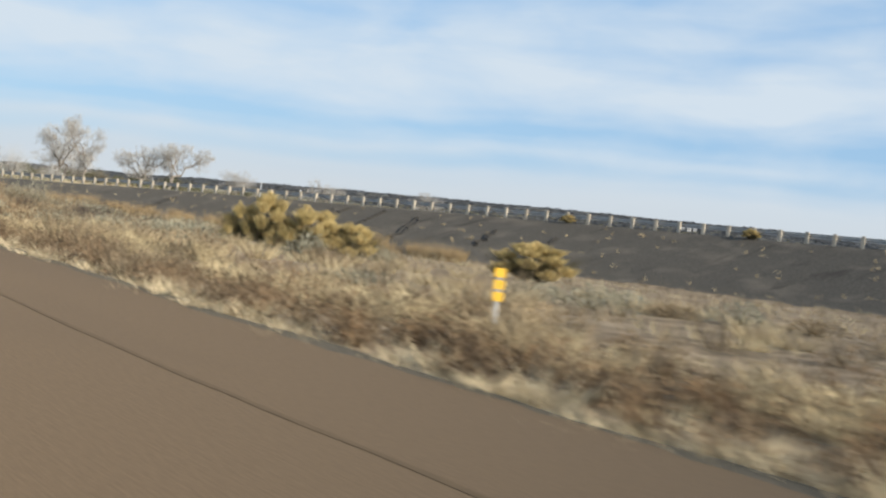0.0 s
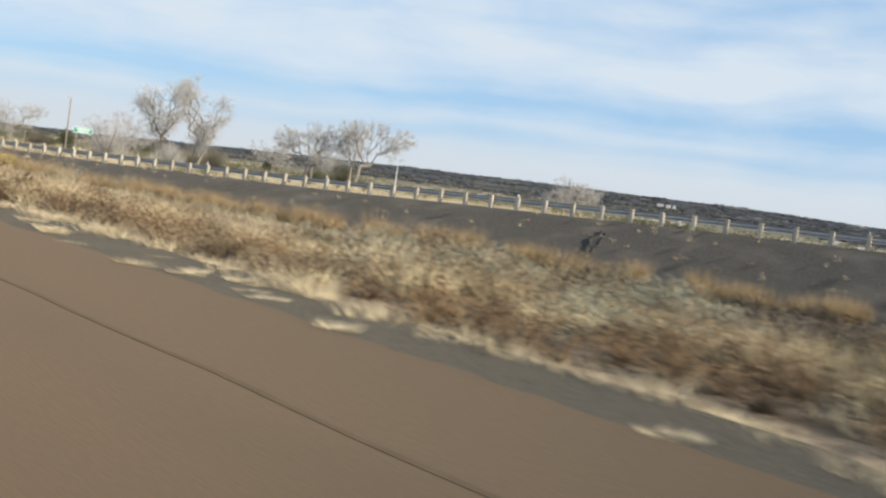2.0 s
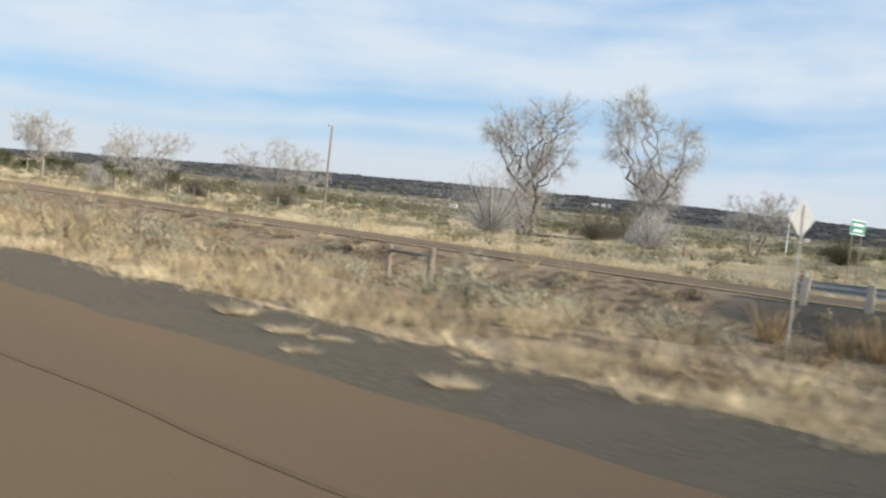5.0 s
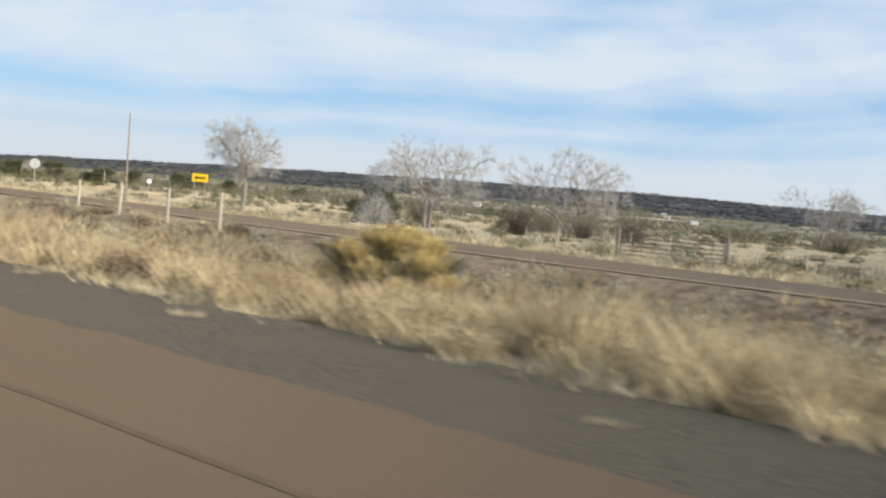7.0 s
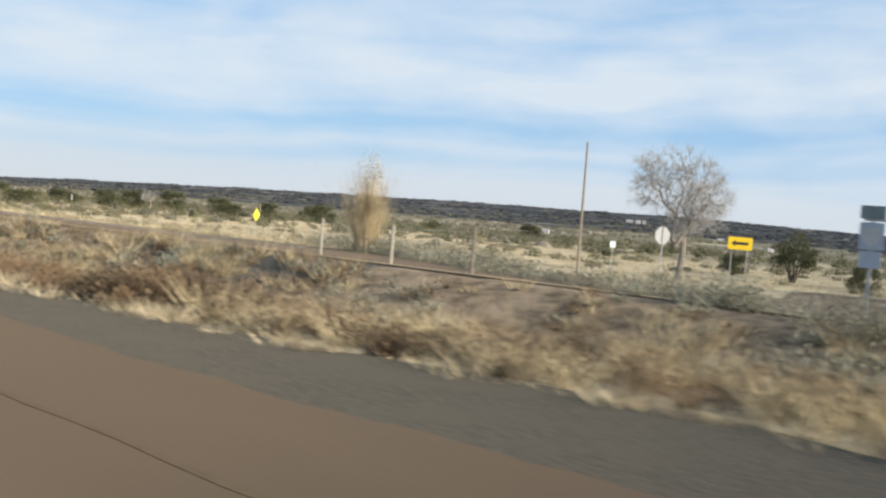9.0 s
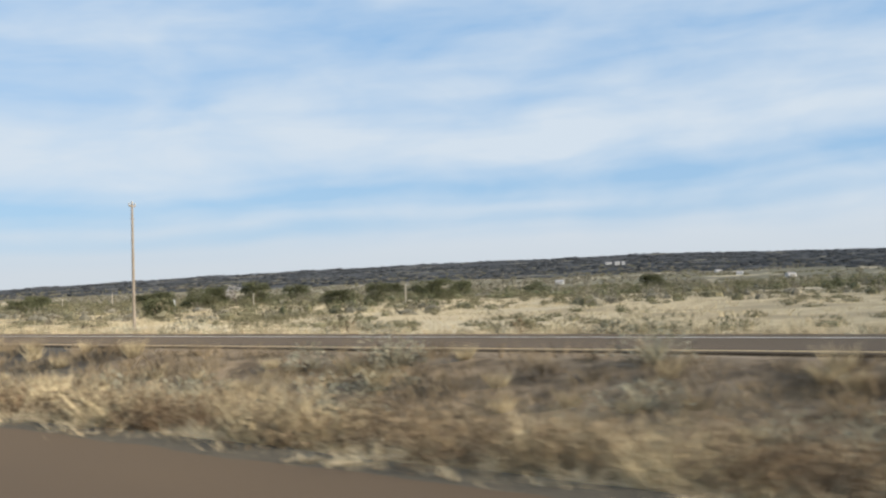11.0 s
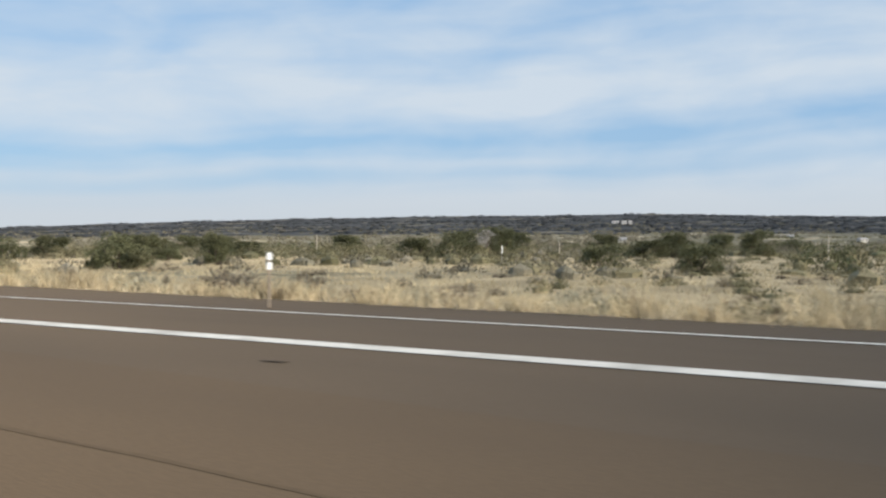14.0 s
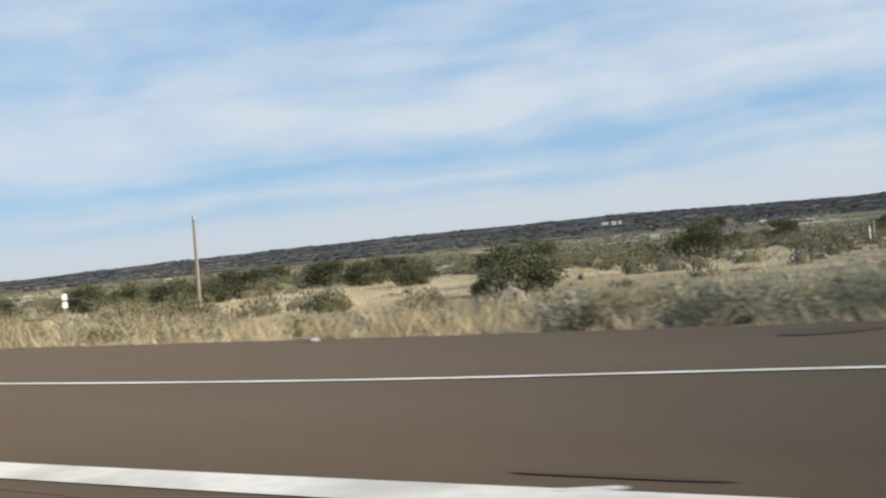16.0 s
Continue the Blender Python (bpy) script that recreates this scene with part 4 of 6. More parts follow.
def culvert():
    """The open end of a steel pipe in the ditch, with a thick rim and a dark inside."""
    x, y = 29.75, 141.1
    o = thing("culvert_pipe", x, y, gz(x, y), "rusty steel culvert pipe end in the weedy ditch", "pipe", rz=-52)
    for nm, r0, r1, y0, y1, m in (("pipe", 0.27, 0.27, 0.0, 1.1, M_rust), ("lining", 0.235, 0.235, 0.02, 1.1, M_black)):
        n, v, f = 18, [], []
        for yy, rr in ((y0, r0), (y0 + 0.06, r0 * 1.03), (y0 + 0.12, r0), (y0 + 0.18, r0 * 1.03), (y1, r1)):
            v += [(rr * math.cos(k * 2 * math.pi / n), yy, 0.22 + rr * math.sin(k * 2 * math.pi / n)) for k in range(n)]
        for q in range(4):
            f += [(q * n + k, q * n + (k + 1) % n, (q + 1) * n + (k + 1) % n, (q + 1) * n + k) for k in range(n)]
        part(nm, mesh_from(nm, v, f, m), None, o)
    n, v = 18, []
    for rr in (0.235, 0.285):
        v += [(rr * math.cos(k * 2 * math.pi / n), -0.01, 0.22 + rr * math.sin(k * 2 * math.pi / n)) for k in range(n)]
    part("rim", mesh_from("rim", v, [(k, (k + 1) % n, n + (k + 1) % n, n + k) for k in range(n)], M_postwood), None, o, "pale worn rim")


culvert()


def rubble(x, y, w, seed):
    """A broken pale stone lump."""
    r = random.Random(seed)
    bm = bmesh.new()
    bmesh.ops.create_icosphere(bm, subdivisions=2, radius=0.5)
    for v in bm.verts:
        v.co = Vector((v.co.x * w, v.co.y * w * 0.7, v.co.z * w * 0.45)) * r.uniform(0.8, 1.15)
    o = part("stone", bm, M_concrete)
    o.matrix_basis = pose(x, y, gz(x, y) + w * 0.08, r.uniform(-15, 15), r.uniform(-15, 15), r.uniform(0, 180))
    tagged(o, "pale broken stone in the ditch weeds", "stone", "rubble in the ditch")


for k, (x, y, w) in enumerate(((27.4, 146.0, 0.55), (28.0, 145.2, 0.4), (27.0, 146.9, 0.35), (28.9, 144.3, 0.5), (29.3, 143.8, 0.3), (26.2, 148.2, 0.3), (22.6, 176.8, 0.35), (24.0, 179.0, 0.3))):
    rubble(x, y, w, 60 + k)

# ------------------------------------------------------------------ far houses
def house(x, y, w, d, h, rz, label, name="house", windows=3):
    z = gz(x, y)
    o = thing(name, x, y, z, label, "house", "houses in the valley", rz=rz)
    part("wall", box_bm(w, d, h + 1.0, 0.02, -1.0), M_housewall, o)
    bm = bmesh.new()
    e = 0.4
    v = [bm.verts.new(p) for p in ((-w / 2 - e, -d / 2 - e, h), (w / 2 + e, -d / 2 - e, h), (w / 2 + e, d / 2 + e, h), (-w / 2 - e, d / 2 + e, h), (-w / 2 - e, 0, h + d * 0.25), (w / 2 + e, 0, h + d * 0.25))]
    for q in ((0, 1, 5, 4), (2, 3, 4, 5), (0, 4, 3), (1, 2, 5), (3, 2, 1, 0)):
        bm.faces.new([v[i] for i in q])
    part("roof", bm, M_houseroof, o)
    for k in range(windows):
        part("window", box_bm(w * 0.12, 0.1, h * 0.35, 0.01, h * 0.4, (w * ((k + 0.5) / windows - 0.5), -d / 2 - 0.02, 0)), M_glassdark, o)
    return o


for dx, w in ((0, 13), (17, 9), (29, 6)):
    house(1876 + dx * 0.64, 1563 - dx * 0.77, w, 9, 4.6, -50, "long white building low on the wooded ridge", "ridge_house", 4)
for x, y, w in ((830, 700, 12), (900, 560, 9), (980, 820, 10), (1100, 700, 9), (690, 820, 10), (1180, 950, 12)):
    house(x, y, w * 0.6, 5, 2.3, rs.uniform(-70, -20), "small pale house far across the plain", "house", 2)

# ------------------------------------------------------------------ vegetation builders
def blades(P, per, h, spread, w, lean, seed, hvar=0.35):
    """Thin upright triangles in tufts. P: tuft places (n, 3); h, w, spread: per tuft or one value."""
    r = np.random.default_rng(seed)
    n = len(P)
    h, w, spread = (np.broadcast_to(np.asarray(v, float), (n,)) for v in (h, w, spread))
    base = np.repeat(P, per, 0)
    N = len(base)
    a, rad = r.uniform(0, 6.283, N), np.sqrt(r.uniform(0, 1, N))
    sp, hh, ww = np.repeat(spread, per), np.repeat(h, per) * r.uniform(1 - hvar, 1 + hvar, N), np.repeat(w, per) * r.uniform(0.7, 1.3, N)
    base = base + np.stack([np.cos(a) * rad * sp, np.sin(a) * rad * sp, -0.03 + 0 * a], -1)
    ln = lean * (0.3 + rad)
    tip = base + np.stack([np.cos(a) * ln * hh + r.normal(0, 0.12, N) * hh, np.sin(a) * ln * hh + r.normal(0, 0.12, N) * hh, hh], -1)
    b2 = r.uniform(0, 6.283, N)
    side = np.stack([np.cos(b2) * ww / 2, np.sin(b2) * ww / 2, 0 * b2], -1)
    v = np.stack([base - side, base + side, tip], 1).reshape(-1, 3)
    return v, np.arange(3 * N).reshape(N, 3)


def domes(P, per, h, w, leaf, seed, twig=0.35):
    """Loose shrubs: thin twigs from the root and small leaf triangles through a dome."""
    r = np.random.default_rng(seed)
    n = len(P)
    h, w, leaf = (np.broadcast_to(np.asarray(v, float), (n,)) for v in (h, w, leaf))
    base = np.repeat(P, per, 0)
    N = len(base)
    hh, ww, lf = np.repeat(h, per), np.repeat(w, per), np.repeat(leaf, per)
    a, u = r.uniform(0, 6.283, N), r.uniform(0.05, 1, N)
    rr = np.sqrt(1 - u * u) * r.uniform(0.45, 1, N) ** 0.5
    lump = 1 + 0.25 * np.sin(3 * a + np.repeat(r.uniform(0, 6.28, n), per)) + r.normal(0, 0.10, N)
    c = base + np.stack([np.cos(a) * rr * ww / 2 * lump, np.sin(a) * rr * ww / 2 * lump, u * hh * r.uniform(0.55, 1.0, N) * (0.8 + 0.2 * lump)], -1)
    is_twig = r.uniform(0, 1, N) < twig
    d1, d2 = r.normal(0, 1, (N, 3)), r.normal(0, 1, (N, 3))
    d1 /= np.linalg.norm(d1, axis=1)[:, None]
    d2 /= np.linalg.norm(d2, axis=1)[:, None]
    d1[:, 2] = np.abs(d1[:, 2]) + 0.4
    d1 = d1 + 0.9 * (c - base) / np.maximum(hh, 0.1)[:, None]
    d1 /= np.linalg.norm(d1, axis=1)[:, None]
    p0, p1, p2 = c - d2 * lf[:, None] * 0.42, c + d2 * lf[:, None] * 0.42, c + d1 * lf[:, None] * 1.45
    root = base + 0.10 * (c - base)
    side = d2 * np.array([1, 1, 0]) * 0.012
    p0 = np.where(is_twig[:, None], root - side, p0)
    p1 = np.where(is_twig[:, None], root + side, p1)
    p2 = np.where(is_twig[:, None], c, p2)
    v, f = np.stack([p0, p1, p2], 1).reshape(-1, 3), np.arange(3 * N).reshape(N, 3)
    if leaf.max() >= 0.1:  # far shrubs get a dense heart
        v2, f2 = crowns(P, h * 0.52, w * 0.62, seed + 7)
        v, f = np.concatenate([v, v2]), np.concatenate([f, f2 + len(v)])
    return v, f


def crowns(P, h, w, seed):
    """Far tree crowns: low uneven domes of one cap and two rings each."""
    r = np.random.default_rng(seed)
    n, k = len(P), 6
    a = np.arange(k) * 2 * math.pi / k
    c = np.stack([np.cos(a), np.sin(a)], -1)
    ring = lambda rad, z: np.concatenate([c[None] * (rad * w[:, None] / 2 * r.uniform(0.75, 1.25, (n, k)))[..., None], (z * h[:, None] * r.uniform(0.8, 1.2, (n, k)))[..., None]], -1)
    v = np.concatenate([ring(0.9, 0.0), ring(0.8, 0.6), np.stack([0 * h, 0 * h, h], -1)[:, None]], 1) + P[:, None]
    f = []
    for i in range(k):
        j = (i + 1) % k
        f += [(i, j, k + j), (i, k + j, k + i), (k + i, k + j, 2 * k)]
    f = np.array(f)[None] + (np.arange(n) * (2 * k + 1))[:, None, None]
    return v.reshape(-1, 3), f.reshape(-1, 3)


def stuff(name, sets, m, label, category):
    vs, fs, o = [], [], 0
    for v, f in sets:
        vs.append(v)
        fs.append(f + o)
        o += len(v)
    return tagged(new(name, mesh_from(name, np.concatenate(vs), np.concatenate(fs), m)), label, category, kind="stuff")


def scatter(n, y0, y1, lo, hi, seed, patchy=0.0, size=6.0, bias=1.0):
    """Random places on the ground between two plan lines, thinned in patches."""
    r = np.random.default_rng(seed)
    y = r.uniform(y0, y1, n)
    a, b2 = lo(y), hi(y)
    x = a + (b2 - a) * r.uniform(0, 1, n) ** bias
    keep = b2 > a + 0.05
    if patchy:
        keep &= waves(x, y, size, seed + 50) > r.uniform(-1, 1, n) * 0.4 + patchy - 0.6
    keep &= ~on_side(x, y, 0.1)
    x, y = x[keep], y[keep]
    return np.stack([x, y, height(x, y)], -1)


def per(P, lo, hi, seed):
    return np.random.default_rng(seed).uniform(lo, hi, len(P))


Y0, Y1 = -8, 560
g0 = lambda y: grass_x(y)


def lush(P, size, seed, lo=0.55, hi=1.5):
    """Growth factor that changes over some metres, so that clumps stand out."""
    return lo + (hi - lo) * smooth(-0.7, 0.9, waves(P[:, 0], P[:, 1], size, seed))


def clumps(y0, y1, lo, hi, step, seed):
    """Clump places on a loose grid between two plan lines, so that gaps stay open between them."""
    r = np.random.default_rng(seed)
    yy, xx = np.meshgrid(np.arange(y0, y1, step), np.arange(4.0, 14.0, step), indexing="ij")
    x, y = (xx + r.uniform(-0.42, 0.42, xx.shape) * step).ravel(), (yy + r.uniform(-0.42, 0.42, yy.shape) * step).ravel()
    keep = (x > lo(y)) & (x < hi(y)) & (r.uniform(0, 1, x.size) > 0.12)
    return np.stack([x[keep], y[keep], height(x[keep], y[keep])], -1)


def clump_mix(names, P, shares, h, w, seed, low=1.0, bias=0.0):
    """Weeds, tan weeds and pale bunches that share one stretch of the verge, clump by clump."""
    pick = waves(P[:, 0], P[:, 1], 2.1, seed) + np.random.default_rng(seed + 1).normal(0, 0.5, len(P)) + bias
    a, b2 = np.quantile(pick, shares)
    hh, ww = per(P, *h, seed + 2) * low, per(P, *w, seed + 3) * low
    for name, sel, m, label in ((names[0], pick < a, M_weed, "low brown weeds in the verge"), (names[1], (pick >= a) & (pick < b2), M_tan, "low tan weeds in the verge")):
        stuff(name, [domes(P[sel], 340, hh[sel], ww[sel], 0.032, seed + 4, 0.30)], m, label, "weeds")
    sel = pick >= b2
    stuff(names[2], [domes(P[sel], 200, hh[sel] * 0.9, ww[sel] * 0.9, 0.030, seed + 5, 0.1), blades(P[sel], 120, hh[sel], 0.17, 0.013, 0.8, seed + 6, 0.45)], M_straw, "low pale bunch grass in the verge", "grass")


# bleached low grass right at the pavement, with tufts spilling on the gravel
A = scatter(17000, Y0, 367.2, lambda y: np.where(y < 58, np.minimum(g0(y) - 0.12, edge_x(y) - 0.06), g0(y) - 0.12) + 0.18 * waves(0 * y, y, 2.2, 71) * (y > 58), lambda y: g0(y) + 1.0 - 0.42 * smooth(88, 80, y) - 0.65 * smooth(252, 258, y) * (1 - smooth(300, 308, y)) + 0.30 * waves(0 * y, y, 4.0, 72), 101, 0.42, 1.3)
A2 = scatter(420, Y0, 367, lambda y: edge_x(y) + 0.02, lambda y: g0(y) + 0.1, 102, 0.95, 1.6)
A3 = scatter(70, 60, 160, lambda y: edge_x(y) + 0.05, lambda y: g0(y) - 0.05, 177)
A2[:, 2], A3[:, 2] = np.maximum(A2[:, 2], -0.007), -0.007
stuff("flattened_tufts", [blades(A3, 240, per(A3, 0.03, 0.09, 96), per(A3, 0.07, 0.15, 97), 0.013, 1.6, 288, 0.5)], M_pale, "bleached flattened tufts on the gravel shoulder", "grass")
stuff("verge_grass", [blades(A, 17, per(A, 0.08, 0.19, 1) * lush(A, 1.5, 61), 0.13, 0.013, 1.0, 201), blades(A2, 110, per(A2, 0.04, 0.09, 2), 0.09, 0.013, 1.1, 202, 0.5)],
      M_pale, "bleached low grass along the pavement edge", "grass")
# tall bunches behind it
B = np.concatenate([scatter(1500, 110, 185, lambda y: g0(y) + 0.6, lambda y: np.minimum(g0(y) + 3.5, bank_foot(y) + 0.5), 103, 0.80, 2.4, 1.25),
                    scatter(2600, 178, 250, lambda y: g0(y) + 0.35, lambda y: g0(y) + 3.0, 143, 0.72, 2.4, 1.35),
                    scatter(400, 300, 345, lambda y: g0(y) + 0.5, lambda y: np.minimum(g0(y) + 3.5, bank_foot(y) + 0.5), 153, 0.84, 2.4, 1.25),
                    scatter(600, Y0, 105, lambda y: g0(y) + 1.0, lambda y: g0(y) + 4.5, 163, 0.95, 2.4)])
stuff("straw_bunches", [blades(B, 64, per(B, 0.26, 0.44, 3) * lush(B, 5.0, 62) * np.where(B[:, 1] > 300, 0.62, np.where(B[:, 1] < 170, 0.50, 1.0)), 0.20, 0.012, 0.75, 203, 0.55)], M_straw, "tall pale bunch grass in the verge", "grass")
B2 = scatter(3200, Y0, 340, lambda y: g0(y) + 1.2, lambda y: np.minimum(g0(y) + 8, bank_foot(y) + 0.5), 123, 0.80, 2.8)
B2 = B2[(B2[:, 1] > 80) | (np.arange(len(B2)) % 3 == 0)]
B2 = B2[~((B2[:, 1] > 178) & (B2[:, 1] < 268) & (B2[:, 0] < g0(B2[:, 1]) + 2.8))]
stuff("tan_bunches", [blades(B2, 72, per(B2, 0.32, 0.56, 4) * lush(B2, 6.0, 63) * np.where(B2[:, 1] > 300, 0.65, np.where((B2[:, 1] > 72) & (B2[:, 1] < 170), 0.42, 1.0)), 0.25, 0.013, 0.7, 204, 0.55)], M_tan, "tan dry bunch grass in the verge", "grass")
C = scatter(22000, Y0, 342, lambda y: g0(y) + 0.9 - 0.4 * smooth(88, 80, y), lambda y: bank_foot(y) + 0.3, 104, 0.60, 2.4, 1.35)
C2 = scatter(4200, 284, 350, lambda y: bank_foot(y) - 0.5, lambda y: bank_top(y) + 0.6, 144, 0.5, 3.0)
stuff("bank_grass", [blades(C2, 16, per(C2, 0.12, 0.34, 50), 0.2, 0.016, 0.7, 250)], M_tan, "short tan grass on the slope below the ramp", "grass")
stuff("tan_grass", [blades(C[::2], 14, per(C[::2], 0.12, 0.36, 5) * lush(C[::2], 7.0, 64), 0.2, 0.018, 0.7, 205)], M_tan, "tan and brown dry grass in the verge", "grass")
stuff("strip_grass", [blades(C[1::2], 14, per(C[1::2], 0.10, 0.32, 6) * lush(C[1::2], 7.0, 65), 0.22, 0.02, 0.8, 206)], M_fieldgrass, "short pale grass between road and ramp", "grass")
# weeds and sage in the strip
W = np.concatenate([scatter(170, Y0, 74, lambda y: g0(y) + 1.0, lambda y: g0(y) + 4.2, 105, 0.74, 3.6, 1.3), scatter(170, 74, 112, lambda y: g0(y) + 0.7, lambda y: g0(y) + 2.6, 178, 0.74, 3.0, 1.2), scatter(330, 270, 300, lambda y: g0(y) + 0.5, lambda y: g0(y) + 3.4, 179, 0.60, 2.6, 1.2), scatter(420, 118, 262, lambda y: g0(y) + 1.6, lambda y: bank_foot(y) - 0.2, 125, 0.75, 6.0)])
Vc = scatter(280, Y0, 76, lambda y: g0(y) + 4.0, lambda y: np.minimum(g0(y) + 14, bank_foot(y)), 176, 0.70, 3.5)
stuff("pale_clumps", [blades(Vc, 170, per(Vc, 0.16, 0.34, 95), 0.22, 0.014, 0.9, 287, 0.5)], M_straw, "pale yellow grass clumps in the verge", "grass")
near_w = np.where(W[:, 1] < 74, 1.35, 1.0)
stuff("brown_weeds", [domes(W, 330, per(W, 0.26, 0.52, 7) * lush(W, 11.0, 66, 0.7, 1.4), per(W, 0.6, 1.3, 8) * near_w, 0.040, 207, 0.40)], M_weed, "brown dead tumbleweeds in the verge", "weeds")
nose_tip = lambda x: np.interp(x, [5.0, 6.0, 8.4, 9.9, 12.0], [365.0, 366.9, 370.4, 371.4, 372.0])
Wg = clumps(318, 371.5, lambda y: g0(y) + 0.25, lambda y: np.minimum(g0(y) + 4.3 + 0.4 * waves(0 * y, y, 5.0, 73), bank_top(y) - 0.9), 0.46, 145)
Wg = Wg[Wg[:, 1] < nose_tip(Wg[:, 0])]
clump_mix(("gore_weeds", "gore_tan_weeds", "gore_bunches"), Wg, (0.50, 0.80), (0.20, 0.37), (0.38, 0.70), 620, 1 + 0.5 * smooth(359, 352, Wg[:, 1]))
Wn = clumps(Y0, 86, lambda y: g0(y) + 0.45, lambda y: g0(y) + 4.0, 0.62, 146)
off = Wn[:, 0] - g0(Wn[:, 1]) + 0.35 * waves(0 * Wn[:, 1], Wn[:, 1], 9.0, 79)
band = 1.1 * (smooth(1.6, 2.0, off) - smooth(3.0, 3.4, off)) - 0.9 * smooth(1.9, 1.5, off)  # brown weeds along the edge, pale grass behind
clump_mix(("near_weeds", "near_tan_weeds", "near_bunches"), Wn, (0.40, 0.68), (0.20, 0.42), (0.5, 1.0), 640, 1 + 0.05 * smooth(60, 70, Wn[:, 1]), bias=band + 0.55 * smooth(60, 70, Wn[:, 1]))
Wm = clumps(176, 300, lambda y: g0(y) + 0.25, lambda y: g0(y) + 3.8, 0.58, 147)
straw_row = 1.1 * smooth(252, 242, Wm[:, 1]) * smooth(3.4, 2.4, Wm[:, 0] - g0(Wm[:, 1]))
clump_mix(("verge_weeds", "verge_tan_weeds", "verge_bunches"), Wm, (0.22, 0.42), (0.22, 0.44), (0.42, 0.85), 660, 1.0, bias=straw_row)
Wt = scatter(420, 252, 318, lambda y: g0(y) + 0.7, lambda y: g0(y) + 6.5, 135, 0.55, 4.0, 1.3)
stuff("tan_weeds", [domes(Wt, 360, per(Wt, 0.22, 0.46, 57) * lush(Wt, 11.0, 66, 0.7, 1.4), per(Wt, 0.6, 1.4, 58), 0.044, 257, 0.45)], M_tan, "tan dead weeds in the verge", "weeds")
Sg = scatter(640, 100, 338, lambda y: g0(y) + 2.0 + 3.0 * smooth(262, 272, y) * smooth(305, 298, y), lambda y: bank_foot(y) + 0.5, 106, 0.86, 7.0)
Sh = np.concatenate([scatter(120, 262, 298, lambda y: 17.5 + (y - 268) * 0.32, lambda y: 19.6 + (y - 268) * 0.32, 131), scatter(150, 298, 345, lambda y: bank_foot(y) - 3, lambda y: bank_top(y), 132, 0.6, 5.0)])
Sb = np.concatenate([scatter(520, 24, 76, lambda y: g0(y) + 2.6, lambda y: g0(y) + 9.0, 141, 0.68, 5.0), scatter(150, Y0, 40, lambda y: g0(y) + 3.0, lambda y: g0(y) + 14, 151, 0.60, 7.0)])
Sb_h = np.where(Sb[:, 1] > 60, 0.62, np.where(Sb[:, 1] > 40, 0.95, 0.55))
stuff("sagebrush", [domes(Sg, 300, per(Sg, 0.4, 0.9, 9), per(Sg, 0.9, 1.9, 10), 0.055, 208, 0.30), domes(Sh, 320, per(Sh, 0.4, 0.95, 39), per(Sh, 1.0, 1.9, 40), 0.050, 238, 0.30),
                    domes(Sb[::2], 850, (per(Sb, 0.55, 1.05, 42) * lush(Sb, 14.0, 69, 0.8, 1.2) * Sb_h)[::2], per(Sb, 1.1, 2.4, 43)[::2], 0.042, 239, 0.20)],
      M_sage, "grey-green sagebrush in the verge", "brush")
stuff("tan_brush", [domes(Sb[1::2], 850, (per(Sb, 0.50, 0.95, 42) * lush(Sb, 14.0, 69, 0.8, 1.2) * Sb_h)[1::2], per(Sb, 1.0, 2.2, 43)[1::2], 0.042, 249, 0.30)],
      M_tan, "tan dry brush in the verge", "brush")
# tall clumps at the foot of the bank
D = scatter(560, 60, 166, lambda y: bank_foot(y) - 1.4, lambda y: bank_foot(y) + 0.6, 107, 0.5, 5.0)
stuff("bunch_grass", [blades(D, 230, per(D, 0.65, 1.20, 11), 0.27, 0.016, 0.40, 209, 0.45)], M_bunch, "tall tan bunch grass at the foot of the bank", "grass")
Bk = scatter(260, Y0, 165, bank_foot, lambda y: bank_top(y) - 0.2, 108)
stuff("bank_weeds", [domes(Bk, 34, per(Bk, 0.15, 0.40, 12), per(Bk, 0.25, 0.7, 13), 0.05, 210, 0.5)], M_straw, "thin dry weeds on the dark bank", "weeds")
Bk2 = scatter(150, 286, 360, lambda y: bank_foot(y) - 0.5, lambda y: bank_top(y) + 0.2, 109)
stuff("ramp_weeds", [blades(Bk2, 170, per(Bk2, 0.14, 0.34, 14), 0.10, 0.012, 0.6, 211, 0.5)], M_straw, "dry tufts on the dark ramp bank", "weeds")
# loose clumps over the whole strip up to the ramp
Q = scatter(7200, 168, 300, lambda y: g0(y) + 2.6, lambda y: bank_top(y) - 0.1, 171, 0.62, 3.2)
stuff("strip_bunches", [blades(Q[::3], 80, per(Q[::3], 0.18, 0.40, 81) * lush(Q[::3], 8.0, 82), 0.24, 0.016, 0.8, 281, 0.5)], M_straw, "low pale bunch grass between road and ramp", "grass")
stuff("strip_sage", [domes(Q[1::3], 110, per(Q[1::3], 0.18, 0.42, 83) * lush(Q[1::3], 9.0, 84), per(Q[1::3], 0.4, 1.0, 85), 0.055, 282, 0.35)], M_sage, "low grey sage between road and ramp", "brush")
stuff("strip_weeds", [domes(Q[2::3], 105, per(Q[2::3], 0.15, 0.38, 86), per(Q[2::3], 0.4, 1.0, 87), 0.052, 283, 0.45)], M_weed, "low brown weeds between road and ramp", "weeds")
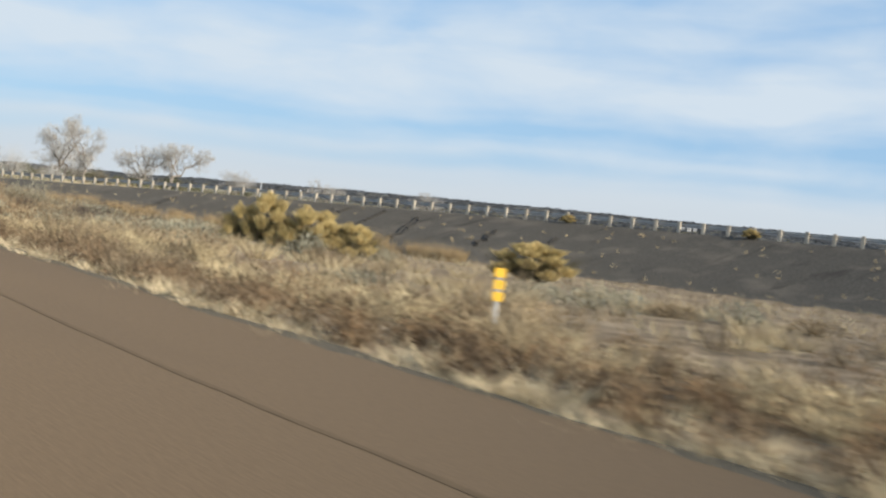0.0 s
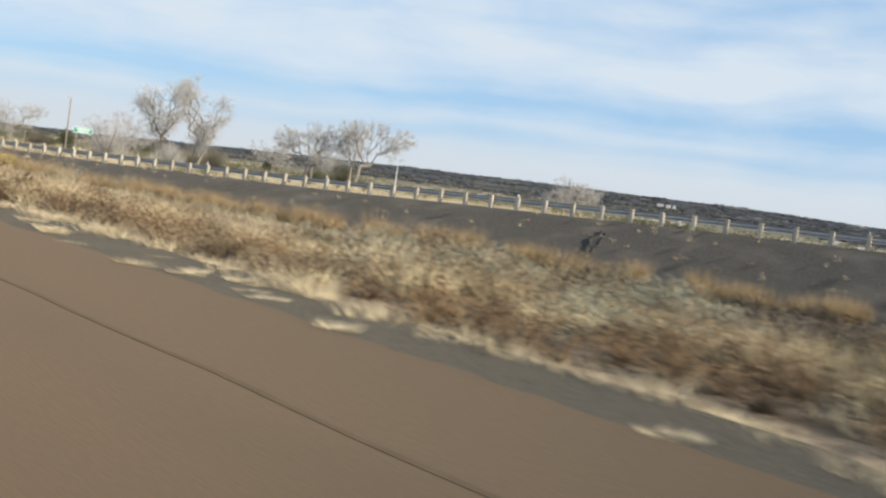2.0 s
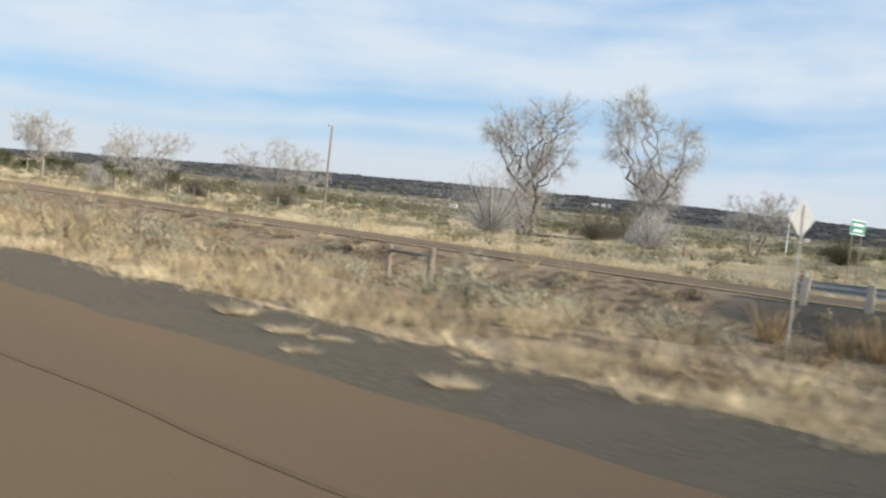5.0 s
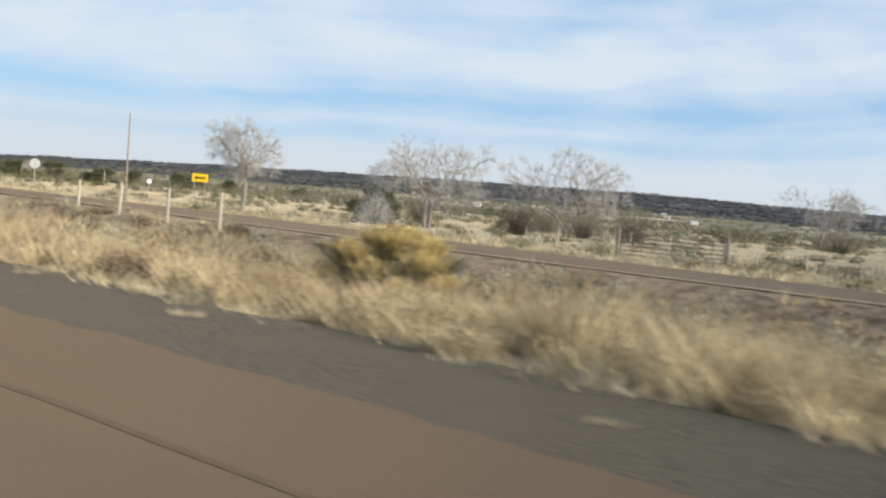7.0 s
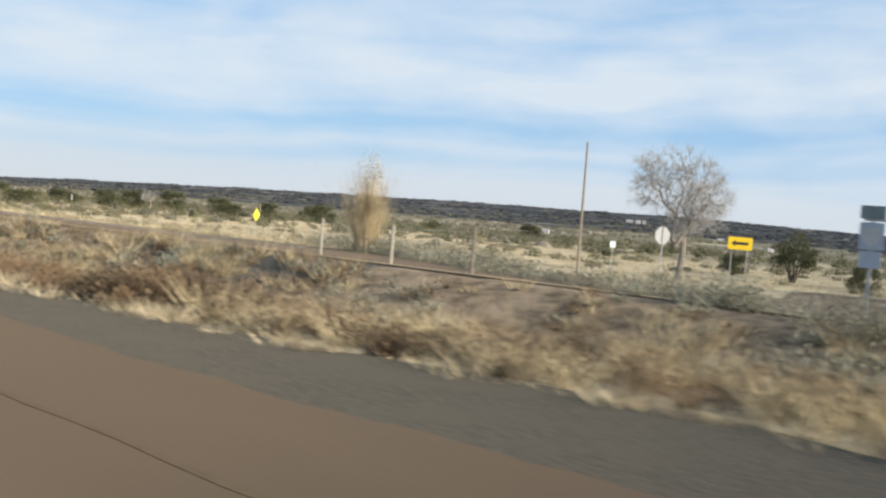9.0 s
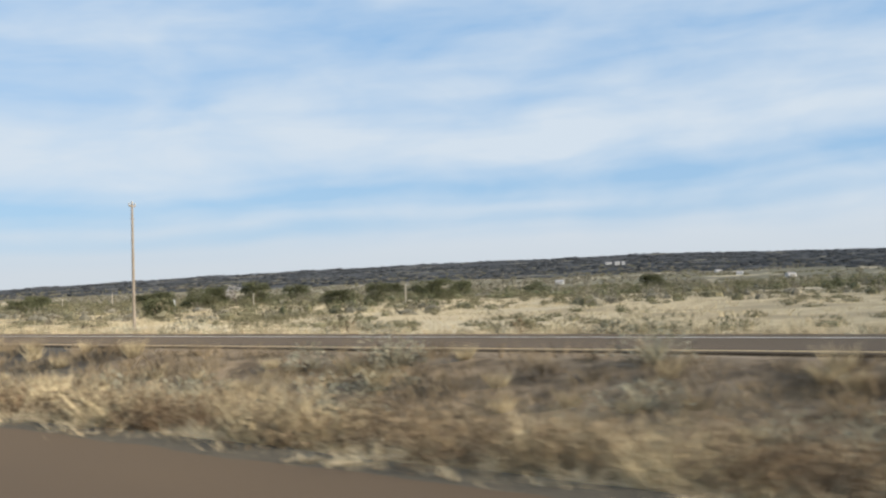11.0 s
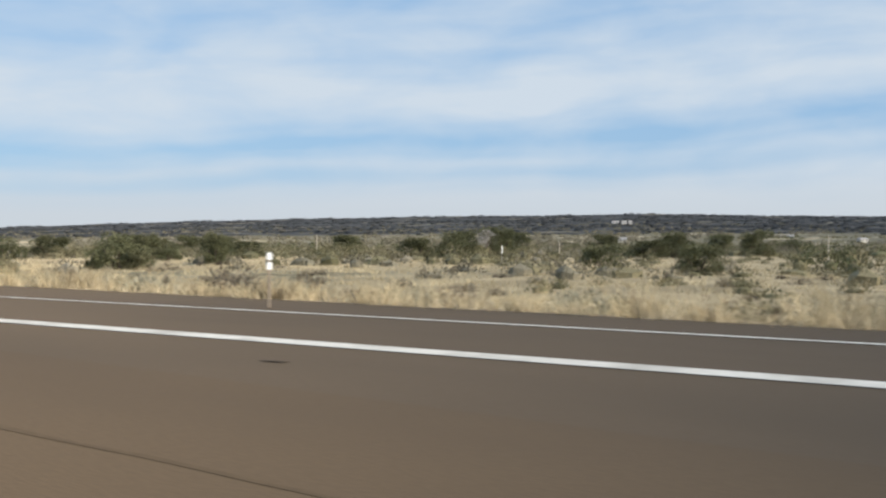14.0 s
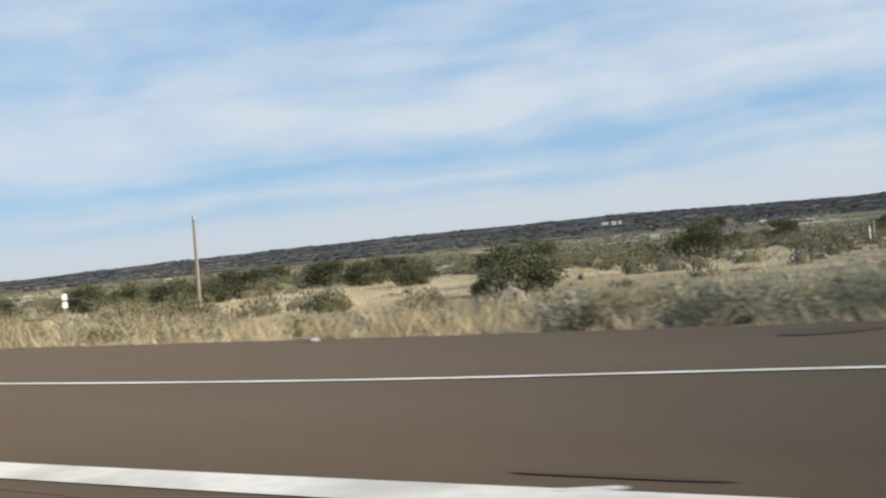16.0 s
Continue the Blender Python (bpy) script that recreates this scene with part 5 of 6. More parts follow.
# the plain beyond the ramp
px = lambda y: pave_x(y)
E = scatter(21000, 130, 560, lambda y: px(y) + 0.05, lambda y: px(y) + 26, 110, 0.48, 5.0, 1.5)
E2 = scatter(4200, 168, 560, lambda y: px(y) - 0.10, lambda y: px(y) + 0.9, 111, 0.4, 2.0)
F = scatter(22000, 120, 640, lambda y: px(y) + 20, lambda y: px(y) + 190, 112, 0.45, 18.0, 1.2)
stuff("field_grass", [blades(E, 11, per(E, 0.14, 0.42, 15) * lush(E, 8.0, 67, 0.5, 1.4), 0.2, 0.02, 0.6, 212),
                      blades(F, 7, per(F, 0.20, 0.50, 17), 0.45, 0.05, 0.7, 214)], M_fieldgrass, "pale dry grass of the open plain", "grass")
F3 = scatter(17000, 395, 575, lambda y: px(y) + 12, lambda y: px(y) + 105, 116, 0.42, 6.0, 1.3)
stuff("pasture_grass", [blades(F3, 7, per(F3, 0.16, 0.42, 70) * lush(F3, 7.0, 77, 0.5, 1.4), 0.28, 0.032, 0.7, 270)], M_fieldgrass, "tufted pale pasture grass past the ramp", "grass")
stuff("ramp_verge_grass", [blades(E2, 20, per(E2, 0.12, 0.40, 16), 0.15, 0.014, 0.8, 213)], M_pale, "bleached grass at the edge of the ramp", "grass")
G = scatter(2000, 380, 560, lambda y: px(y) + 0.4, lambda y: px(y) + 14, 133, 0.74, 3.0, 1.5)
stuff("ramp_bunches", [blades(G, 90, per(G, 0.34, 0.62, 41) * lush(G, 9.0, 68, 0.7, 1.4), 0.26, 0.015, 0.6, 240, 0.5)], M_straw, "tall pale bunch grass beside the ramp", "grass")
E3 = scatter(2300, 140, 560, lambda y: px(y) + 0.8, lambda y: px(y) + 28, 113, 0.74, 8.0, 1.2)
stuff("plain_sage", [domes(E3[::2], 170, per(E3[::2], 0.35, 0.85, 18), per(E3[::2], 0.8, 2.0, 19), 0.078, 215, 0.3)], M_sage, "grey-green sagebrush beside the ramp", "brush")
stuff("ramp_brush", [domes(E3[1::2], 190, per(E3[1::2], 0.30, 0.75, 28), per(E3[1::2], 0.8, 1.8, 29), 0.065, 225, 0.3)], M_olive, "low olive brush beside the ramp", "brush")
E4 = scatter(1100, 140, 560, lambda y: px(y) + 0.8, lambda y: px(y) + 26, 114, 0.75, 7.0)
stuff("plain_weeds", [domes(E4, 140, per(E4, 0.3, 0.8, 20), per(E4, 0.6, 1.5, 21), 0.055, 216, 0.5)], M_weed, "brown dead weeds beside the ramp", "weeds")
F2 = scatter(3200, 100, 700, lambda y: px(y) + 26, lambda y: px(y) + 220, 115, 0.62, 30.0)
F2 = F2[(F2[:, 1] < 440) | (F2[:, 0] > 110) | (F2[:, 1] > 545)]
LB = np.array([(66.5, 398.0), (69.0, 402.5), (74.0, 404.0), (61.5, 396.5), (72.0, 409.0), (85.0, 413.0)])
LB = np.concatenate([LB, height(LB[:, 0], LB[:, 1])[:, None]], 1)
stuff("plain_brush", [domes(LB, 900, per(LB, 0.7, 1.1, 33), per(LB, 2.2, 3.6, 34), 0.09, 292, 0.15), domes(F2, 170, per(F2, 0.35, 0.9, 22), per(F2, 1.0, 2.6, 23), 0.11, 217, 0.1)], M_olive, "low olive brush scattered on the plain", "brush")


T2 = np.array([(10.85, 364.55), (11.05, 364.1), (10.75, 367.8), (11.95, 367.2), (9.4, 361.0)])
T2 = np.concatenate([T2, height(T2[:, 0], T2[:, 1])[:, None]], 1)
rg = np.random.default_rng(45)
T3 = np.stack([rg.uniform(5.6, 11.9, 420), rg.uniform(365.5, 375.3, 420), np.full(420, -0.01)], -1)
T3 = T3[(T3[:, 1] < nose_front(T3[:, 0]) - 0.9) & (waves(T3[:, 0], T3[:, 1], 1.8, 46) > -0.1 + 1.1 * smooth(369.5, 373.0, T3[:, 1]) * (T3[:, 0] < 9.5)) & (T3[:, 0] < left_x(T3[:, 1]) - 0.9)]
T3 = T3[(T3[:, 1] < nose_tip(T3[:, 0])) | (rg.uniform(0, 1, len(T3)) < 0.10)]
T3[:, 2] += (1 - smooth(366.5, 370.5, T3[:, 1])) * (height(T3[:, 0], T3[:, 1]) + 0.02)
stuff("gore_tufts", [blades(T2, 260, np.array([0.55, 0.5, 0.32, 0.25, 0.3]), 0.07, 0.012, 0.3, 244, 0.3), blades(T3, 150, per(T3, 0.07, 0.22, 94), 0.22, 0.012, 1.0, 245, 0.5)],
      M_straw, "pale grass tufts on the dark gravel below the ramp", "grass")
# olive brush past the merge, and a sage thicket at the ramp's edge
OB = scatter(520, 488, 640, lambda y: px(y) + 24 + 0 * y, lambda y: px(y) + 150, 134, 0.66, 26.0)
OB = OB[(OB[:, 0] < 56) | (OB[:, 0] > 116) | (OB[:, 1] > 548)]  # the open pasture stays clear
stuff("olive_brush", [domes(OB, 900, per(OB, 1.0, 2.2, 44), per(OB, 2.2, 5.0, 45), 0.12, 241, 0.1)], M_olive, "olive and grey leafy brush across the plain", "brush")
OT = scatter(170, 436, 458, lambda y: px(y) + 0.9, lambda y: px(y) + 4.5, 136, 0.4, 4.0)
OU = scatter(320, 446, 500, lambda y: px(y) + 1.2, lambda y: px(y) + 9, 137, 0.55, 5.0)
stuff("ramp_thicket", [domes(OT[::2], 1100, per(OT[::2], 0.5, 0.85, 46), per(OT[::2], 1.1, 2.2, 47), 0.050, 242, 0.3), domes(OU[::3], 420, per(OU[::3], 0.4, 0.8, 48), per(OU[::3], 0.8, 1.8, 49), 0.060, 243, 0.3)],
      M_sage, "grey sage thicket at the edge of the ramp", "brush")
OV = OU[np.arange(len(OU)) % 3 > 0]
stuff("tan_thicket", [domes(OV, 700, per(OV, 0.35, 0.7, 48), per(OV, 0.7, 1.5, 49), 0.038, 246, 0.12), domes(OT[1::2], 1000, per(OT[1::2], 0.45, 0.8, 46), per(OT[1::2], 0.9, 1.8, 47), 0.038, 247, 0.12)], M_puff, "olive-tan dry weeds beside the ramp", "weeds")


# dark leafless shrubs in the pasture and along the ramp
DV = scatter(170, 26, 78, lambda y: g0(y) + 4.0, lambda y: g0(y) + 9.5, 180, 0.72, 5.0)
DS = scatter(420, 385, 560, lambda y: px(y) + 1.2, lambda y: px(y) + 70, 172, 0.80, 9.0, 1.6)
DT = scatter(16, 439, 450, lambda y: px(y) + 1.6, lambda y: px(y) + 4.6, 173)
stuff("dark_brush", [domes(DS, 420, per(DS, 0.25, 0.75, 88), per(DS, 0.6, 2.0, 89), 0.060, 284, 0.4), domes(DV, 520, per(DV, 0.40, 0.80, 98), per(DV, 0.8, 1.7, 99), 0.045, 289, 0.4), domes(DT, 620, per(DT, 0.40, 0.85, 90), per(DT, 0.7, 1.5, 91), 0.045, 285, 0.4)],
      M_darkbrush, "dark leafless brush in pasture and verge", "brush")


# far brush belts, woods on the ridge
def polar(n, r0, r1, az0, az1, seed, patchy=0.6, size=200.0, power=1.0):
    r = np.random.default_rng(seed)
    rad, az = r0 + (r1 - r0) * r.uniform(0, 1, n) ** power, np.radians(r.uniform(az0, az1, n))
    x, y = rad * np.sin(az), 225 + rad * np.cos(az)
    keep = (waves(x, y, size, seed + 9) > r.uniform(-1, 1, n) * 0.3 + patchy - 0.6) & (x > pave_x(y) + 40)
    x, y = x[keep], y[keep]
    return np.stack([x, y, height(x, y) - 0.1], -1)


FB = polar(3600, 190, 700, 0, 110, 120, 0.80, 60.0, 0.9)
FBa, FBb = FB[::2], FB[1::2]
stuff("brush_belt", [domes(FBa, 120, per(FBa, 1.0, 2.4, 24), per(FBa, 2.0, 5.5, 25), 0.22, 218, 0.1)], M_brushwood, "leafless brown brush belts across the plain", "brush")
stuff("olive_belt", [domes(FBb, 140, per(FBb, 1.0, 2.6, 54), per(FBb, 2.0, 5.5, 55), 0.22, 228, 0.1)], M_olive, "olive brush belts across the plain", "brush")
rb = np.random.default_rng(76)
bt = rb.uniform(0, 1, 420)
BL = np.stack([np.interp(bt, [0, 0.2, 0.4, 0.55, 0.75, 1.0], [104, 150, 168, 188, 214, 262]), np.interp(bt, [0, 0.2, 0.4, 0.55, 0.75, 1.0], [585, 540, 507, 482, 452, 400])], -1)
BL = BL + rb.normal(0, 1, (420, 2)) * 5.0 + rb.uniform(0, 1, (420, 1)) ** 2 * np.array([[34.0, 26.0]])
BL = np.concatenate([BL, height(BL[:, 0], BL[:, 1])[:, None] - 0.1], 1)
for name, off, m, label in (("olive_thicket", 0, M_olive, "olive brush belt across the plain"), ("bare_thicket", 1, M_brushwood, "leafless brown brush belt across the plain"), ("dark_thicket", 2, M_juniper, "dark junipers in the brush belt")):
    q = BL[off::3]
    stuff(name, [domes(q, 330, per(q, 1.0, 2.7, 77), per(q, 2.6, 6.5, 78), 0.16, 290 + off, 0.12)], m, label, "brush")
FJ = polar(1500, 200, 900, 0, 110, 121, 0.95, 90.0)
stuff("far_junipers", [domes(FJ, 180, per(FJ, 1.5, 3.2, 26), per(FJ, 2.5, 5.0, 27), 0.25, 219, 0.0)], M_juniper, "dark junipers far across the plain", "trees")
FV = polar(5000, 600, 1900, 5, 95, 122, 0.70, 300.0)
stuff("valley_trees", [domes(FV, 26, per(FV, 1.6, 4.2, 28), per(FV, 4, 10, 29), 0.9, 220, 0.0)], M_brushwood, "grey leafless groves in the far valley", "trees")
FD = polar(5200, 520, 2500, 5, 95, 174, 0.55, 160.0, 0.8)
stuff("valley_junipers", [domes(FD, 22, per(FD, 1.2, 3.0, 92), per(FD, 4, 10, 93), 0.7, 286, 0.0)], M_olive, "dark junipers dotted over the far valley", "trees")
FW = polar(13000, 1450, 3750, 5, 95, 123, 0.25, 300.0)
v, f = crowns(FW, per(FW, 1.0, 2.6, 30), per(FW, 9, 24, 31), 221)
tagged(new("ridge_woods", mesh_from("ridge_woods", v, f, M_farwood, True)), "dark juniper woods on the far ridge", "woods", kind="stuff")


# ------------------------------------------------------------------ trees
def bare_tree(x, y, top, R, seed, label, trunk_h=0.25, dark=False, n=230, low=0.30, lobes=7, lean=(0, 0), trunks=1, name="bare_tree", vase=0.0, lobe=(0.30, 0.44)):
    """A leafless tree: trunk, limbs that part towards points of a lobed crown, and fine twigs round each point."""
    r = random.Random(seed)
    z = gz(x, y)
    H = top - z
    V, F_, TV = [], [], []

    def tube(p0, p1, r0, r1, k):
        d = p1 - p0
        if d.length < 1e-4:
            return
        d.normalize()
        s1 = d.orthogonal().normalized()
        s2 = d.cross(s1)
        o = len(V)
        for p, rr in ((p0, r0), (p1, r1)):
            for i in range(k):
                a = i * 2 * math.pi / k
                V.append(p + (s1 * math.cos(a) + s2 * math.sin(a)) * rr)
        for i in range(k):
            j = (i + 1) % k
            F_.append((o + i, o + j, o + k + j, o + k + i))

    def twig(p, d, ln, w):
        e = p + d * ln
        s = Vector((r.gauss(0, 1), r.gauss(0, 1), r.gauss(0, 1))).normalized() * w
        TV.extend((p - s, p + s, e))
        return e

    def rnd():
        return Vector((r.gauss(0, 1), r.gauss(0, 1), r.gauss(0, 1))).normalized()

    # points of the crown, gathered in lobes
    mid = Vector((lean[0], lean[1], H * (low + 1) / 2))
    hv = H * (1 - low) / 2
    centres = []
    for k in range(lobes):
        d = rnd()
        d.z = r.uniform(-0.85, 0.9)
        d.normalize()
        q = r.uniform(0.52, 0.80)
        fan = 1 + vase * (d.z * q - 0.1)
        centres.append((mid + Vector((d.x * R * q * fan, d.y * R * q * fan, d.z * hv * q)), r.uniform(*lobe)))
    pts = []
    for k in range(n):
        c, s = centres[r.randrange(lobes)]
        d = rnd() * r.uniform(0.4, 1.0) ** 0.5
        p = c + Vector((d.x * R * s, d.y * R * s, d.z * hv * s * 1.05))
        p.z = min(max(p.z, H * 0.14), H * 0.97)
        pts.append(p)
    tip = 0.0060 + 0.0005 * H

    def grow(p, d, group, level):
        m = len(group)
        rad = tip * m ** 0.5
        if m <= 2 or level > 11:
            for g in group:
                b = p.lerp(g, 0.5) + rnd() * (g - p).length * 0.09
                tube(p, b, tip * 1.25, tip, 3)
                tube(b, g, tip, tip * 0.6, 3)
                out = (g - mid).normalized()
                for base, cnt in ((b, 7), (g, 15)):
                    for _ in range(cnt):
                        td = (out * 0.7 + (g - p).normalized() * 0.5 + rnd() * 0.9 + Vector((0, 0, 0.15))).normalized()
                        e = twig(base, td, H * r.uniform(0.035, 0.095), tip * 0.72)
                        for _ in range(2):
                            twig(base.lerp(e, r.uniform(0.3, 0.9)), (td + rnd() * 0.9).normalized(), H * r.uniform(0.02, 0.045), tip * 0.55)
            return
        c = sum(group, Vector()) / m
        ln = (c - p).length
        q = p.lerp(c, r.uniform(0.20, 0.34) if level < 2 else r.uniform(0.32, 0.48)) + rnd() * ln * 0.055
        b = p + d * ln * 0.18 + (q - p) * 0.22 + rnd() * ln * 0.05
        tube(p, b, rad, rad * 0.93, 7 if rad > 0.05 else 5 if rad > 0.02 else 3)
        tube(b, q, rad * 0.93, rad * 0.86, 7 if rad > 0.05 else 5 if rad > 0.02 else 3)
        k = 3 if m > 60 and r.random() < 0.6 else 2
        seeds = [r.choice(group)]
        while len(seeds) < k:
            seeds.append(max(r.sample(group, min(m, 6)), key=lambda g: min((g - s_).length for s_ in seeds)))
        parts = [[] for _ in seeds]
        for g in group:
            parts[min(range(len(seeds)), key=lambda i: ((g - q).normalized() - (seeds[i] - q).normalized()).length)].append(g)
        for sub in parts:
            if sub:
                grow(q, (q - b).normalized(), sub, level + 1)

    for k in range(trunks):
        mine = [g for i, g in enumerate(sorted(pts, key=lambda g: math.atan2(g.y, g.x))) if int(i * trunks / n) == k]
        a = math.atan2(sum(g.y for g in mine), sum(g.x for g in mine))
        off = 0.22 * (trunks > 1)
        rad = tip * len(mine) ** 0.5
        b = Vector((math.cos(a) * off, math.sin(a) * off, -0.3))
        e = Vector((math.cos(a) * off * 3 + lean[0] * 0.3 + r.gauss(0, 0.1), math.sin(a) * off * 3 + lean[1] * 0.3 + r.gauss(0, 0.1), H * trunk_h))
        h_ = b.lerp(e, 0.5) + Vector((r.gauss(0, 0.08), r.gauss(0, 0.08), 0))
        tube(b, h_, rad * 1.35, rad * 1.08, 9)
        tube(h_, e, rad * 1.08, rad, 9)
        grow(e, (e - h_).normalized(), mine, 0)
    o = thing(name, x, y, z, label, "tree")
    m = M_darkbark if dark else M_bark
    part("trunk", mesh_from("trunk", [tuple(v) for v in V], F_, m), None, o)
    part("crown", mesh_from("crown", [tuple(v) for v in TV], np.arange(len(TV)).reshape(-1, 3), M_twig), None, o, "fine leafless grey twigs")
    return o


def bushy_tree(x, y, w, h, seed, label, m=M_twig, name="leafless_shrub"):
    z = gz(x, y)
    o = thing(name, x, y, z, label, "shrub")
    P = np.zeros((1, 3))
    v, f = domes(P, 7000, h, w, 0.07, seed, 0.30)
    part("crown", mesh_from("crown", v, f, m), None, o)
    r = np.random.default_rng(seed)
    bm = bmesh.new()
    for k in range(7):
        a = r.uniform(0, 6.28)
        p0, p1 = Vector((0, 0, -0.2)), Vector((math.cos(a) * w * 0.28, math.sin(a) * w * 0.28, h * r.uniform(0.5, 0.8)))
        q = (p1 - p0).to_track_quat("Z", "Y").to_matrix().to_4x4()
        bmesh.ops.create_cone(bm, segments=6, radius1=0.07, radius2=0.02, depth=(p1 - p0).length, matrix=Matrix.Translation((p0 + p1) / 2) @ q)
    part("stem", bm, M_darkbark, o)
    return o


bare_tree(74, 212.6, 12.4, 5.4, 21, "tall bare cottonwood with dark crooked limbs", 0.12, True, 400, 0.14, 20, trunks=3, vase=0.7, lobe=(0.20, 0.34))
bare_tree(73, 200, 12.8, 4.0, 22, "tall bare tree with upright pale limbs", 0.12, False, 400, 0.12, 20, trunks=2, vase=0.6, lobe=(0.20, 0.34))
bare_tree(74.3, 165.2, 8.8, 4.6, 23, "bare forked tree with a leaning limb", 0.20, False, 297, 0.30, 10, lean=(2.0, -1.2))
bare_tree(73.0, 171.7, 7.6, 4.2, 24, "bare grey tree with thin twigs behind the guardrail", 0.14, False, 385, 0.22, 12, trunks=2)
bare_tree(76.5, 168.4, 7.4, 2.2, 25, "slim bare tree behind the guardrail", 0.22, False, 192, 0.27, 9)
bare_tree(83, 196, 5.4, 3.5, 26, "small round bare tree behind the guardrail", 0.18, False, 332, 0.26, 11, trunks=2)
bare_tree(76, 281, 7.8, 6.2, 27, "broad bare tree with a wide grey crown", 0.16, False, 490, 0.16, 14, trunks=2)
bare_tree(98.5, 281.5, 8.1, 7.2, 128, "broad bare tree with forked pale trunks", 0.13, False, 490, 0.16, 13, trunks=3)
bare_tree(77, 311.5, 8.8, 4.9, 29, "round-crowned bare tree beside the ramp", 0.20, False, 480, 0.30, 13)
bare_tree(141.4, 272, 7.6, 6.4, 30, "bare tree with a wide twiggy crown on the plain", 0.14, False, 455, 0.18, 13, trunks=3)
bare_tree(156, 205, 6.2, 4.6, 31, "small bare tree far on the plain", 0.18, False, 315, 0.20, 11)
bare_tree(92, 148, 5.0, 3.6, 32, "bare twiggy tree behind the bank", 0.16, False, 315, 0.17, 11, trunks=2)
bare_tree(153.9, 518.1, 3.1, 2.6, 133, "small dead bare tree among dark junipers", 0.2, True, 200, 0.25, 7)
bushy_tree(63.5, 207.5, 8.6, 6.2, 33, "dense leafless tan shrub tree")
bushy_tree(66.5, 195, 4.6, 3.0, 34, "dense leafless tan shrub tree")
bushy_tree(88, 266, 5.0, 3.6, 35, "dark leafless shrub beside bare trees", M_brushwood)
bushy_tree(94, 276, 6.0, 3.4, 36, "dark leafless shrub beside bare trees", M_brushwood)
bushy_tree(84, 290, 4.5, 3.6, 37, "dark leafless shrub beside bare trees", M_brushwood)
bushy_tree(138, 268, 7.0, 3.4, 38, "dark leafless shrub beside bare trees", M_brushwood)
bushy_tree(108, 292, 5.0, 2.6, 39, "dark leafless shrub beside bare trees", M_brushwood)
bushy_tree(76, 207, 6.0, 3.0, 40, "dark leafless shrub under the tall trees", M_brushwood)
bushy_tree(78.5, 205, 4.5, 3.4, 41, "dark leafless shrub under the tall trees", M_brushwood)
bushy_tree(79, 173.5, 5.4, 3.2, 42, "dark olive shrub behind the guardrail", M_juniper)
bushy_tree(86, 190, 4.0, 2.2, 43, "dark olive shrub behind the guardrail", M_juniper)
bushy_tree(79, 272.5, 5.5, 3.0, 44, "dark leafless shrub beside bare trees", M_darkbrush)
bushy_tree(71, 283, 4.0, 3.4, 45, "dense leafless tan shrub tree")


def dark_shrub(x, y, w, h, seed, label):
    """A low dark dome of bare twigs on a few short stems."""
    o = thing("dark_shrub", x, y, gz(x, y), label, "shrub")
    v, f = domes(np.zeros((1, 3)), 3200, h, w, 0.045, seed, 0.40)
    part("crown", mesh_from("crown", v, f, M_darkbrush), None, o)
    v, f = blades(np.zeros((1, 3)), 90, h * 0.8, w * 0.12, 0.03, 0.9, seed, 0.3)
    part("stem", mesh_from("stem", v, f, M_darkbark), None, o)


dark_shrub(22.1, 237.4, 1.1, 0.45, 46, "dark dead tumbleweed beside a fence post")
dark_shrub(24.4, 421.4, 1.9, 1.0, 47, "dark leafless shrub in pale grass beside the ramp")
dark_shrub(25.6, 420.2, 1.1, 0.6, 48, "dark leafless shrub in pale grass beside the ramp")
dark_shrub(22.6, 429.6, 1.5, 0.5, 49, "low dark shrub in pale grass beside the ramp")
dark_shrub(23.0, 428.3, 1.1, 0.45, 50, "low dark shrub in pale grass beside the ramp")


def tall_weed(x, y, top, w):
    z = gz(x, y)
    o = thing("tall_weed", x, y, z, "tall wispy dead weed by the wire fence", "weed")
    h = top - z
    P = np.zeros((1, 3))
    v, f = blades(P, 900, h * 0.62, w * 0.14, 0.010, 0.22, 77, 0.5)
    part("stalk", mesh_from("stalk", v, f, M_straw), None, o)
    v, f = domes(P, 3200, h * 0.72, w, 0.034, 78, 0.1)
    v[:, 2] += h * 0.26
    part("seed_crown", mesh_from("seed_crown", v, f, M_straw), None, o, "tan seed heads")


tall_weed(24.6, 290.5, 3.5, 1.5)


